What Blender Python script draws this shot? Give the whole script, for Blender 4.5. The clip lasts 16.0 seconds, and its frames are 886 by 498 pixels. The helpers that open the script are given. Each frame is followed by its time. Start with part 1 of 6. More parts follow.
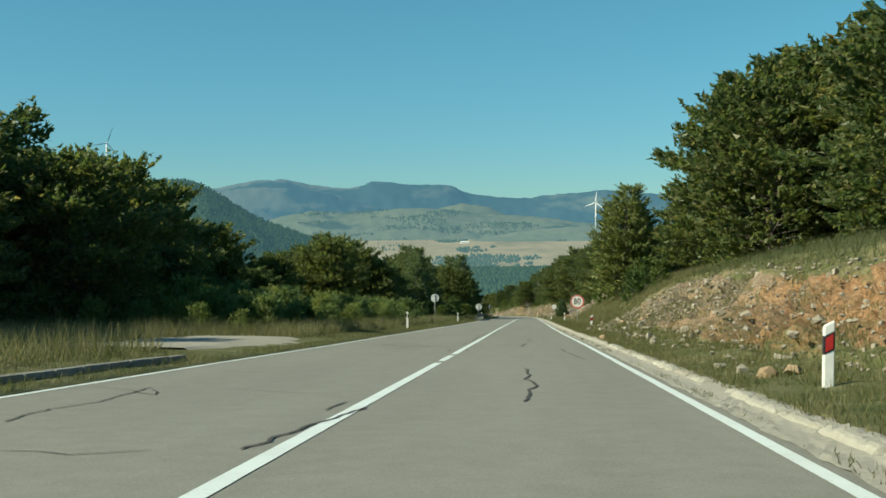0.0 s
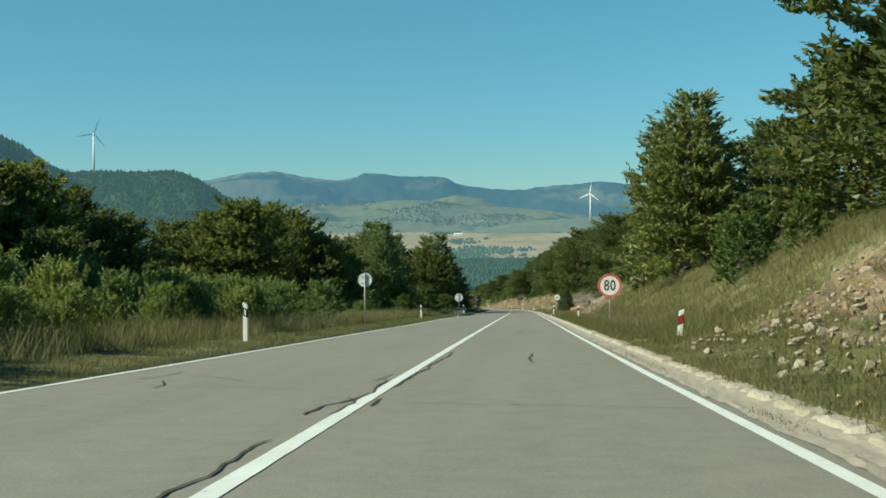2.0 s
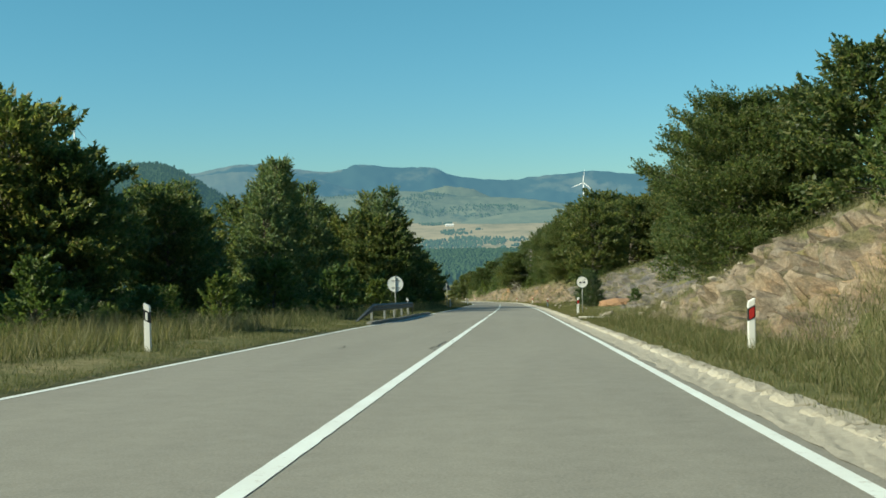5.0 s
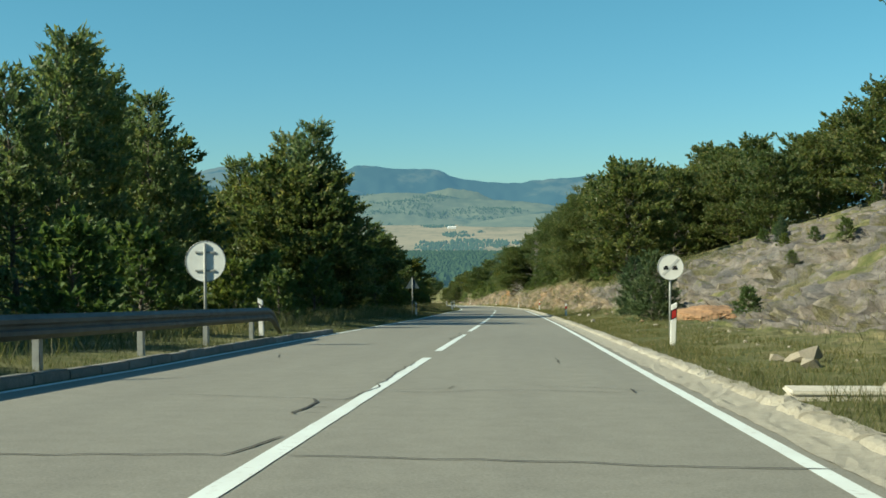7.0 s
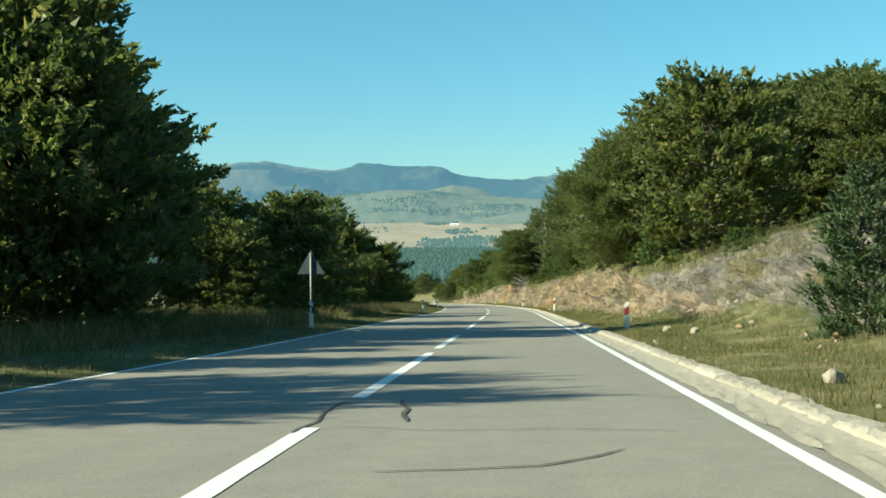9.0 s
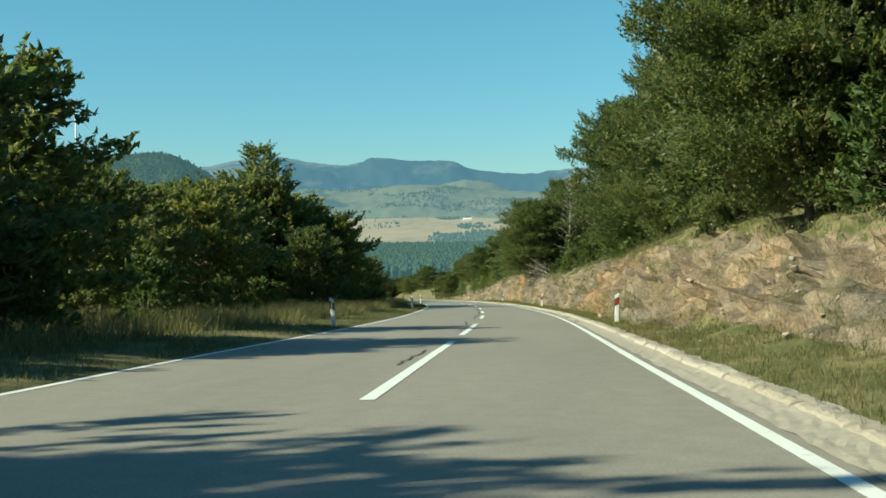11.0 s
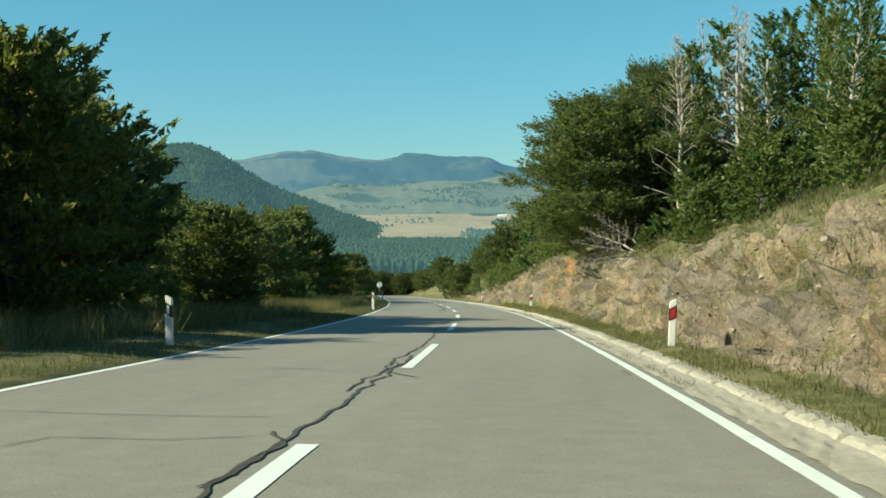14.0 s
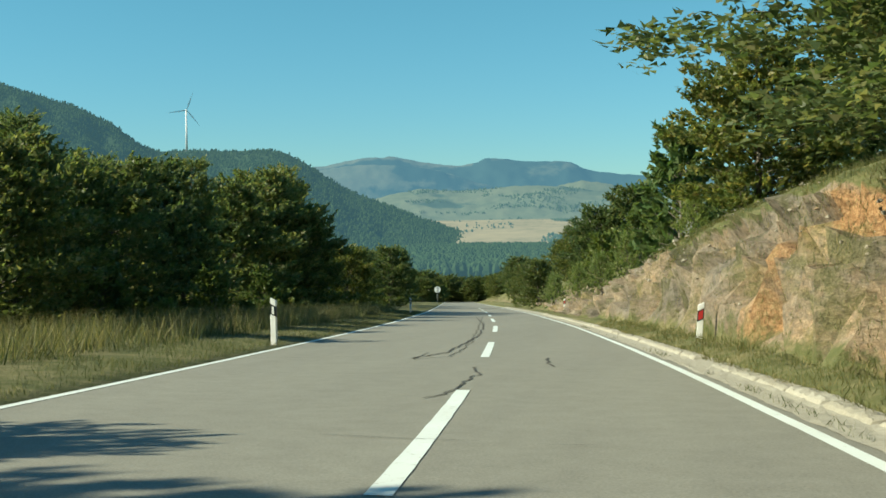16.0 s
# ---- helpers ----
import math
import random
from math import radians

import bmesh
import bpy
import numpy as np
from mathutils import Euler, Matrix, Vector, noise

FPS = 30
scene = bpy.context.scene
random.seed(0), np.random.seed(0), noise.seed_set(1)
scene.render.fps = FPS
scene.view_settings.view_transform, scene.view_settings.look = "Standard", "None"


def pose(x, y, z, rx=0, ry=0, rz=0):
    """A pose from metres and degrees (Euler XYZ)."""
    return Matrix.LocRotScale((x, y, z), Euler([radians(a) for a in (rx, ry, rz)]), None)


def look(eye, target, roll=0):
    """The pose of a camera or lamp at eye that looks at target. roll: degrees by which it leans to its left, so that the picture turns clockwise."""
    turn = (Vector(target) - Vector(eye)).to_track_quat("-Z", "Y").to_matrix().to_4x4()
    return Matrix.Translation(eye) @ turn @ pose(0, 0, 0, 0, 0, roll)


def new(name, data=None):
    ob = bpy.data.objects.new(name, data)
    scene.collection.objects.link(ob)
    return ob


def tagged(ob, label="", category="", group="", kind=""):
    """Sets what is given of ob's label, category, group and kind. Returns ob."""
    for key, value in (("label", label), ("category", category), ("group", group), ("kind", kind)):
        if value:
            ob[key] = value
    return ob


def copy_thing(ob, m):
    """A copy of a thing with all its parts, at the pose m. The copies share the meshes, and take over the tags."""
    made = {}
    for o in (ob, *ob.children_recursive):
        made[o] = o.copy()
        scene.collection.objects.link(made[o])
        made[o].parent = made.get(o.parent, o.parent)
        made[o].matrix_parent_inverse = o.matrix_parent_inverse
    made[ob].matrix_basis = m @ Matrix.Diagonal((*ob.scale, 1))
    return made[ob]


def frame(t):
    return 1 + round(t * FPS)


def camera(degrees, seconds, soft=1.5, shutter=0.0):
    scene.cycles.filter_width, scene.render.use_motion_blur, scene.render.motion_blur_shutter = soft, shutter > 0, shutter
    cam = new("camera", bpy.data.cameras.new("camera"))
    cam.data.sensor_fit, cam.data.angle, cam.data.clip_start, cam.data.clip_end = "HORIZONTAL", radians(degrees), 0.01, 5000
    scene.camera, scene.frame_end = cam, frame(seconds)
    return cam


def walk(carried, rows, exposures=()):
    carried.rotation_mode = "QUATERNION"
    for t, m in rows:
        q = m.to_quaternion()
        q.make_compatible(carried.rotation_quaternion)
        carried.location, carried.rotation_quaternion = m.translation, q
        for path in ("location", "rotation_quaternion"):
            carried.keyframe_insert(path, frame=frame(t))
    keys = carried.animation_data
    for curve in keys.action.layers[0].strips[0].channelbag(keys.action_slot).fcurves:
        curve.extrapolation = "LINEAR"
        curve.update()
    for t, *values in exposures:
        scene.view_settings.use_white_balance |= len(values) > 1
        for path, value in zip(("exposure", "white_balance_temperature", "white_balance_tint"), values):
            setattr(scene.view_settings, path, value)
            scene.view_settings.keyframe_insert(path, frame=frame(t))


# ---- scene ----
cam = camera(42.0, 16.0, soft=1.65)
SLOPE = 4.0  # degrees by which the road runs downhill
# seconds, x, y, z in the plane of the road, then yaw, pitch, roll
ROWS = [
    (0.0, 0.002, 0.000, 0.942, 4.26, 3.18, 0.17),
    (0.5, -0.110, 9.151, 0.946, 4.47, 3.17, 0.15),
    (1.0, -0.118, 18.465, 0.933, 4.10, 3.06, 0.24),
    (1.5, -0.127, 27.914, 0.944, 4.03, 2.53, -0.30),
    (2.0, -0.182, 37.511, 0.932, 3.96, 2.82, 0.28),
    (2.5, -0.245, 47.235, 0.948, 3.89, 2.70, 0.78),
    (3.0, -0.251, 57.089, 0.951, 3.82, 2.61, 0.89),
    (3.5, -0.307, 66.780, 0.983, 3.76, 2.38, 0.71),
    (6.0, -0.329, 114.995, 0.974, 3.56, 2.45, 1.00),
    (6.5, -0.316, 124.554, 0.963, 3.72, 2.41, 0.15),
    (7.0, -0.278, 134.241, 0.953, 3.72, 2.58, 0.03),
    (7.5, -0.258, 143.706, 0.970, 3.80, 2.37, 0.31),
    (8.0, -0.257, 153.064, 0.987, 3.81, 2.77, 0.19),
    (8.5, -0.268, 162.298, 0.984, 3.82, 2.69, 0.60),
    (9.0, -0.273, 171.538, 0.921, 3.93, 2.48, 0.47),
    (11.5, -0.774, 220.758, 0.963, 4.78, 2.26, 0.67),
    (12.0, -0.966, 229.893, 0.960, 4.83, 2.35, 0.26),
    (12.5, -1.112, 239.066, 0.926, 4.91, 2.39, -0.03),
    (13.0, -1.247, 248.404, 0.942, 5.22, 2.27, -0.01),
    (13.5, -1.555, 257.686, 0.984, 5.53, 2.21, -0.16),
    (14.0, -1.907, 267.168, 0.972, 6.30, 2.14, -0.21),
    (14.5, -2.403, 276.585, 0.927, 7.24, 2.32, -0.19),
    (15.0, -3.058, 286.052, 0.940, 8.28, 2.63, -0.46),
    (15.5, -3.869, 295.495, 0.954, 9.25, 2.57, -0.57),
    (16.0, -4.826, 305.157, 0.951, 10.35, 2.45, -0.14),
]
walk(cam, [(t, pose(0, 0, 0, -SLOPE, 0, 0) @ pose(x, y, z, 90 + pitch, roll, yaw)) for t, x, y, z, yaw, pitch, roll in ROWS], [(0.0, 0.48, 6500, 0), (6.0, 0.60, 6500, 0), (8.0, 0.68, 6500, 0), (9.0, 0.98, 6600, 0), (11.5, 0.74, 6600, 0), (16.0, 0.76, 6650, 0)])

# ---- light ----
SUN_AZ, SUN_EL = 249.0, 33.0   # degrees; azimuth clockwise from +y
world = bpy.data.worlds.new("sky")
scene.world = world
world.use_nodes = True
wn = world.node_tree.nodes
sky = wn.new("ShaderNodeTexSky")
sky.sky_type = "NISHITA"
sky.sun_disc = False
sky.sun_elevation, sky.sun_rotation = radians(SUN_EL), radians(SUN_AZ)
sky.air_density, sky.dust_density, sky.ozone_density = 1.0, 0.0, 5.0
wn["Background"].inputs["Strength"].default_value = 0.086
# clear air overhead, paler and bluer haze towards the horizon
up = wn.new("ShaderNodeTexCoord")
split = wn.new("ShaderNodeSeparateXYZ")
haze = wn.new("ShaderNodeValToRGB")
haze.color_ramp.interpolation = "EASE"
haze.color_ramp.elements[0].position, haze.color_ramp.elements[0].color = 0.0, (0.50, 0.745, 0.82, 1)
haze.color_ramp.elements[1].position, haze.color_ramp.elements[1].color = 0.24, (0.56, 0.95, 0.845, 1)
tint = wn.new("ShaderNodeMix")
tint.data_type, tint.blend_type = "RGBA", "MULTIPLY"
tint.inputs[0].default_value = 1.0
for a, b in ((up.outputs["Generated"], split.inputs[0]), (split.outputs["Z"], haze.inputs[0]), (haze.outputs[0], tint.inputs[7]), (sky.outputs[0], tint.inputs[6]), (tint.outputs[2], wn["Background"].inputs["Color"])):
    world.node_tree.links.new(a, b)
sun_data = bpy.data.lights.new("sun", "SUN")
sun_data.energy, sun_data.angle, sun_data.color = 5.0, radians(0.53), (1.0, 0.92, 0.70)
sun = new("sun", sun_data)
az, el = radians(SUN_AZ), radians(SUN_EL)
to_sun = Vector((math.sin(az) * math.cos(el), math.cos(az) * math.cos(el), math.sin(el)))
sun.matrix_world = look(to_sun * 200, (0, 0, 0))

# ---- shared helpers ----
CS, SN = math.cos(radians(SLOPE)), math.sin(radians(SLOPE))


def W(x, y, z=0.0):
    """From the plane of the road to the world."""
    return Vector((x, y * CS + z * SN, z * CS - y * SN))


def to_world(v):
    out = v.copy()
    out[:, 1] = v[:, 1] * CS + v[:, 2] * SN
    out[:, 2] = v[:, 2] * CS - v[:, 1] * SN
    return out


YS = np.arange(-80.0, 620.0, 0.5)
CX = np.interp(YS, [-80, 30, 75, 180, 205, 227, 246, 262, 282, 296, 311, 323, 345, 378, 414, 620],
               [-1.78, -1.77, -1.85, -1.85, -1.93, -2.20, -2.43, -2.90, -3.97, -4.90, -6.12, -7.40, -10.2, -15.2, -21.2, -57.2])
for _ in range(2):
    CX = np.convolve(np.pad(CX, 12, mode="edge"), np.ones(25) / 25, mode="valid")
CX = CX + 0.05 * np.interp(YS, [180, 215], [1, 0])
SL = np.gradient(CX, 0.5)


def ctr(y):
    """x of the centre line."""
    return np.interp(y, YS, CX)


def right_line(y):
    return np.interp(y, [0, 12, 34, 54, 80, 118, 150, 165, 181, 228, 256, 281, 315, 340], [3.44, 3.42, 3.36, 3.25, 3.23, 3.26, 3.19, 3.17, 3.12, 2.96, 2.97, 2.87, 2.72, 2.70])


def left_line(y):
    return np.interp(y, [0, 22, 34, 50, 60, 82, 92, 123, 136, 150, 161, 180, 194, 230, 245, 260, 274, 298, 314, 324, 340, 420], [-4.25, -4.22, -4.10, -4.12, -4.03, -4.0, -3.92, -4.05, -4.08, -3.74, -3.82, -3.74, -3.65, -3.80, -3.62, -3.55, -3.62, -3.68, -3.86, -3.95, -4.0, -4.3])


def mesh_of(name, verts, faces, mat=None, smooth=False):
    me = bpy.data.meshes.new(name)
    verts = np.asarray(verts, dtype=np.float32)
    faces = np.asarray(faces, dtype=np.int32)
    k = faces.shape[1]
    me.vertices.add(len(verts))
    me.vertices.foreach_set("co", verts.ravel())
    me.loops.add(faces.size)
    me.loops.foreach_set("vertex_index", faces.ravel())
    me.polygons.add(len(faces))
    me.polygons.foreach_set("loop_start", np.arange(0, faces.size, k, dtype=np.int32))
    me.polygons.foreach_set("use_smooth", np.full(len(faces), bool(smooth)))
    me.update(calc_edges=True)
    if mat:
        me.materials.append(mat)
    return me


def grid_faces(nu, nv):
    i = np.arange(nu * nv).reshape(nu, nv)
    return np.stack([i[:-1, :-1], i[:-1, 1:], i[1:, 1:], i[1:, :-1]], -1).reshape(-1, 4)


def part(name, bm, mat, parent=None, label="", smooth=False):
    me = bpy.data.meshes.new(name)
    bm.to_mesh(me)
    bm.free()
    if smooth:
        for p in me.polygons:
            p.use_smooth = True
    me.materials.append(mat)
    ob = new(name, me)
    ob.parent = parent
    if label:
        tagged(ob, label)
    return ob


def box(bm, x0, x1, y0, y1, z0, z1, bevel=0.0):
    r = bmesh.ops.create_cube(bm, size=1.0)
    bmesh.ops.transform(bm, matrix=Matrix.LocRotScale(((x0 + x1) / 2, (y0 + y1) / 2, (z0 + z1) / 2), None, (x1 - x0, y1 - y0, z1 - z0)), verts=r["verts"])
    if bevel:
        es = list({e for v in r["verts"] for e in v.link_edges})
        bmesh.ops.bevel(bm, geom=es, offset=bevel, segments=2, affect="EDGES")
    return bm


def tube(bm, p0, p1, r0, r1, n=8):
    p0, p1 = Vector(p0), Vector(p1)
    m = Matrix.Translation((p0 + p1) / 2) @ (p1 - p0).to_track_quat("Z", "Y").to_matrix().to_4x4()
    bmesh.ops.create_cone(bm, cap_ends=True, segments=n, radius1=r0, radius2=r1, depth=(p1 - p0).length, matrix=m)
    return bm


def fbm(x, y, z=0.0, octaves=3):
    return noise.fractal(Vector((x, y, z)), 1.0, 2.1, octaves)


# ---- materials ----
def material(name):
    m = bpy.data.materials.new(name)
    m.use_nodes = True
    nt = m.node_tree
    return m, nt, nt.nodes["Principled BSDF"]


def node(nt, kind, **inputs):
    n = nt.nodes.new(kind)
    for k, v in inputs.items():
        n.inputs[k.replace("_", " ")].default_value = v
    return n


def where(nt, scale=(1, 1, 1)):
    g = nt.nodes.new("ShaderNodeNewGeometry")
    mp = nt.nodes.new("ShaderNodeMapping")
    mp.inputs["Scale"].default_value = scale
    nt.links.new(g.outputs["Position"], mp.inputs["Vector"])
    return mp.outputs[0]


def noise_tex(nt, scale, detail=4.0, stretch=(1, 1, 1), rough=0.55):
    n = node(nt, "ShaderNodeTexNoise", Scale=scale, Detail=detail, Roughness=rough)
    nt.links.new(where(nt, stretch), n.inputs["Vector"])
    return n.outputs["Fac"]


def ramp(nt, fac, stops):
    r = nt.nodes.new("ShaderNodeValToRGB")
    el = r.color_ramp.elements
    while len(el) < len(stops):
        el.new(0.5)
    for e, (p, c) in zip(el, stops):
        e.position, e.color = p, (*c, 1) if len(c) == 3 else c
    nt.links.new(fac, r.inputs[0])
    return r.outputs[0]


def mix(nt, fac, a, b, blend="MIX"):
    n = nt.nodes.new("ShaderNodeMix")
    n.data_type, n.blend_type = "RGBA", blend
    for sock, v in ((n.inputs[0], fac), (n.inputs[6], a), (n.inputs[7], b)):
        if isinstance(v, (int, float)):
            sock.default_value = v
        elif isinstance(v, tuple):
            sock.default_value = (*v, 1)
        else:
            nt.links.new(v, sock)
    return n.outputs[2]


def bump(nt, bsdf, height, strength=0.3, dist=0.02):
    b = node(nt, "ShaderNodeBump", Strength=strength, Distance=dist)
    nt.links.new(height, b.inputs["Height"])
    nt.links.new(b.outputs[0], bsdf.inputs["Normal"])


def simple(name, colour, rough=0.6, metal=0.0, vary=0.15, scale=6.0):
    m, nt, b = material(name)
    dark = tuple(c * (1 - vary) for c in colour)
    light = tuple(min(1, c * (1 + vary)) for c in colour)
    f = noise_tex(nt, scale, 5)
    nt.links.new(ramp(nt, f, [(0.3, dark), (0.7, light)]), b.inputs["Base Color"])
    b.inputs["Roughness"].default_value, b.inputs["Metallic"].default_value = rough, metal
    return m


def make_asphalt():
    m, nt, b = material("asphalt")
    big = noise_tex(nt, 0.35, 4, (1.0, 0.25, 1))
    fine = noise_tex(nt, 60, 3)
    mid = noise_tex(nt, 3.5, 5)
    c = ramp(nt, big, [(0.3, (0.182, 0.176, 0.145)), (0.7, (0.246, 0.239, 0.197))])
    track = noise_tex(nt, 1.1, 3, (1.0, 0.02, 1))
    c = mix(nt, 0.5, c, ramp(nt, track, [(0.35, (0.17, 0.165, 0.138)), (0.65, (0.26, 0.253, 0.208))]))
    c = mix(nt, 0.35, c, ramp(nt, mid, [(0.35, (0.16, 0.152, 0.125)), (0.65, (0.27, 0.26, 0.218))]))
    c = mix(nt, 0.33, c, ramp(nt, fine, [(0.3, (0.09, 0.085, 0.08)), (0.7, (0.36, 0.35, 0.32))]))
    nt.links.new(c, b.inputs["Base Color"])
    b.inputs["Roughness"].default_value = 0.8
    bump(nt, b, fine, 0.25, 0.006)
    return m


def make_paint():
    m, nt, b = material("road_paint")
    wear = noise_tex(nt, 14, 6, rough=0.7)
    big = noise_tex(nt, 1.2, 3)
    c = ramp(nt, wear, [(0.30, (0.36, 0.35, 0.32)), (0.42, (0.70, 0.76, 0.75))])
    c = mix(nt, 0.3, c, ramp(nt, big, [(0.3, (0.55, 0.55, 0.52)), (0.7, (0.80, 0.87, 0.86))]))
    nt.links.new(c, b.inputs["Base Color"])
    b.inputs["Roughness"].default_value = 0.6
    return m


def make_bank():
    """Grass and dry soil, with bare rock and ochre earth where the cut is steep."""
    m, nt, b = material("bank_soil_and_rock")
    n1, n2, n3 = noise_tex(nt, 0.28, 4), noise_tex(nt, 2.2, 6, rough=0.65), noise_tex(nt, 11, 6, rough=0.7)
    strata = noise_tex(nt, 1.3, 6, (0.8, 0.8, 3.0), 0.7)
    grass = ramp(nt, n2, [(0.3, (0.07, 0.085, 0.034)), (0.5, (0.12, 0.125, 0.054)), (0.72, (0.19, 0.175, 0.095))])
    dry = ramp(nt, n3, [(0.3, (0.17, 0.145, 0.075)), (0.65, (0.34, 0.295, 0.17))])
    grass = mix(nt, ramp(nt, noise_tex(nt, 0.5, 5, rough=0.65), [(0.50, (0, 0, 0)), (0.68, (0.8, 0.8, 0.8))]), grass, dry)
    stone = ramp(nt, strata, [(0.30, (0.09, 0.075, 0.06)), (0.45, (0.235, 0.20, 0.155)), (0.7, (0.38, 0.335, 0.27))])
    warp = nt.nodes.new("ShaderNodeTexNoise")
    warp.inputs["Scale"].default_value = 1.6
    nt.links.new(where(nt, (1, 1, 1.6)), warp.inputs["Vector"])
    shift = nt.nodes.new("ShaderNodeMix")
    shift.data_type, shift.blend_type = "RGBA", "ADD"
    shift.inputs[0].default_value = 0.55
    nt.links.new(where(nt, (1, 1, 1.6)), shift.inputs[6])
    nt.links.new(warp.outputs["Color"], shift.inputs[7])
    cells = node(nt, "ShaderNodeTexVoronoi", Scale=1.5)
    nt.links.new(shift.outputs[2], cells.inputs["Vector"])
    n4 = noise_tex(nt, 34, 5, rough=0.7)
    grain = mix(nt, 0.45, n3, n4)
    piece = ramp(nt, cells.outputs["Color"], [(0.1, (0.14, 0.12, 0.095)), (0.4, (0.23, 0.20, 0.155)), (0.65, (0.36, 0.325, 0.265)), (0.9, (0.26, 0.21, 0.15))])
    stone = mix(nt, 0.35, stone, piece)
    stone = mix(nt, 0.38, stone, ramp(nt, grain, [(0.38, (0.06, 0.05, 0.04)), (0.50, (0.27, 0.23, 0.18)), (0.62, (0.54, 0.485, 0.40))]))
    ochre = ramp(nt, grain, [(0.38, (0.13, 0.07, 0.035)), (0.5, (0.35, 0.20, 0.10)), (0.62, (0.50, 0.35, 0.20))])
    iron = nt.nodes.new("ShaderNodeAttribute")
    iron.attribute_name = "ochre"
    more = nt.nodes.new("ShaderNodeMath")
    more.operation = "MULTIPLY_ADD"
    nt.links.new(iron.outputs["Fac"], more.inputs[0])
    more.inputs[1].default_value = 0.38
    nt.links.new(mix(nt, 0.3, mix(nt, 0.5, n1, n2), n3), more.inputs[2])
    patch = ramp(nt, more.outputs[0], [(0.58, (0, 0, 0)), (0.80, (0.85, 0.85, 0.85))])
    rock = mix(nt, patch, stone, ochre)
    scree = nt.nodes.new("ShaderNodeAttribute")
    scree.attribute_name = "scree"
    rock = mix(nt, scree.outputs["Fac"], rock, ramp(nt, mix(nt, 0.5, grain, strata), [(0.36, (0.10, 0.093, 0.088)), (0.5, (0.21, 0.198, 0.188)), (0.65, (0.33, 0.315, 0.295))]))
    soil = ramp(nt, grain, [(0.4, (0.075, 0.08, 0.035)), (0.6, (0.21, 0.195, 0.105))])
    moss = ramp(nt, noise_tex(nt, 0.55, 7, (1, 1, 1.5), 0.72), [(0.50, (0, 0, 0)), (0.60, (0.85, 0.85, 0.85))])
    rock = mix(nt, moss, rock, soil)
    # dark noise spots painted into the rock as the shade of pits
    pit_shade = ramp(nt, noise_tex(nt, 3.6, 6, (1, 1, 1.8), 0.75), [(0.30, (0.30, 0.27, 0.24)), (0.46, (1, 1, 1))])
    rock = mix(nt, 0.6, rock, pit_shade, "MULTIPLY")
    rock = mix(nt, 1.0, rock, ramp(nt, noise_tex(nt, 0.33, 4, (1, 1, 2), 0.6), [(0.36, (0.60, 0.61, 0.64)), (0.5, (0.82, 0.79, 0.77)), (0.64, (1.05, 0.95, 0.84))]), "MULTIPLY")
    att = nt.nodes.new("ShaderNodeAttribute")
    att.attribute_name = "rock"
    edge = nt.nodes.new("ShaderNodeMath")
    edge.operation = "MULTIPLY_ADD"
    nt.links.new(n2, edge.inputs[0])
    edge.inputs[1].default_value = 0.9
    edge.inputs[2].default_value = -0.45
    s = nt.nodes.new("ShaderNodeMath")
    s.operation = "ADD"
    nt.links.new(att.outputs["Fac"], s.inputs[0])
    nt.links.new(edge.outputs[0], s.inputs[1])
    f = ramp(nt, s.outputs[0], [(0.40, (0, 0, 0)), (0.55, (1, 1, 1))])
    nt.links.new(mix(nt, f, grass, rock), b.inputs["Base Color"])
    b.inputs["Roughness"].default_value = 0.95
    b.inputs["Specular IOR Level"].default_value = 0.15
    bump(nt, b, mix(nt, 0.30, mix(nt, 0.6, n3, strata), n2), 0.9, 0.16)
    return m


def make_stone(name, dark, light, scale=5.0):
    m, nt, b = material(name)
    n1, n2 = noise_tex(nt, scale, 6, rough=0.7), noise_tex(nt, scale * 6, 5, rough=0.7)
    oi = nt.nodes.new("ShaderNodeObjectInfo")
    c = mix(nt, 0.5, ramp(nt, n1, [(0.3, dark), (0.7, light)]), ramp(nt, n2, [(0.3, dark), (0.65, light)]))
    tint = ramp(nt, oi.outputs["Random"], [(0.0, (0.8, 0.78, 0.74)), (1.0, (1, 1, 1))])
    nt.links.new(mix(nt, 1.0, c, tint, "MULTIPLY"), b.inputs["Base Color"])
    b.inputs["Roughness"].default_value = 0.92
    bump(nt, b, n2, 0.6, 0.03)
    return m


def make_ground():
    m, nt, b = material("ground_cover")
    n1, n2 = noise_tex(nt, 0.02, 5), noise_tex(nt, 0.6, 6, rough=0.7)
    c = mix(nt, n1, ramp(nt, n2, [(0.3, (0.05, 0.065, 0.025)), (0.7, (0.13, 0.13, 0.06))]), ramp(nt, n2, [(0.3, (0.10, 0.10, 0.045)), (0.7, (0.24, 0.21, 0.11))]))
    nt.links.new(c, b.inputs["Base Color"])
    b.inputs["Roughness"].default_value = 0.95
    return m


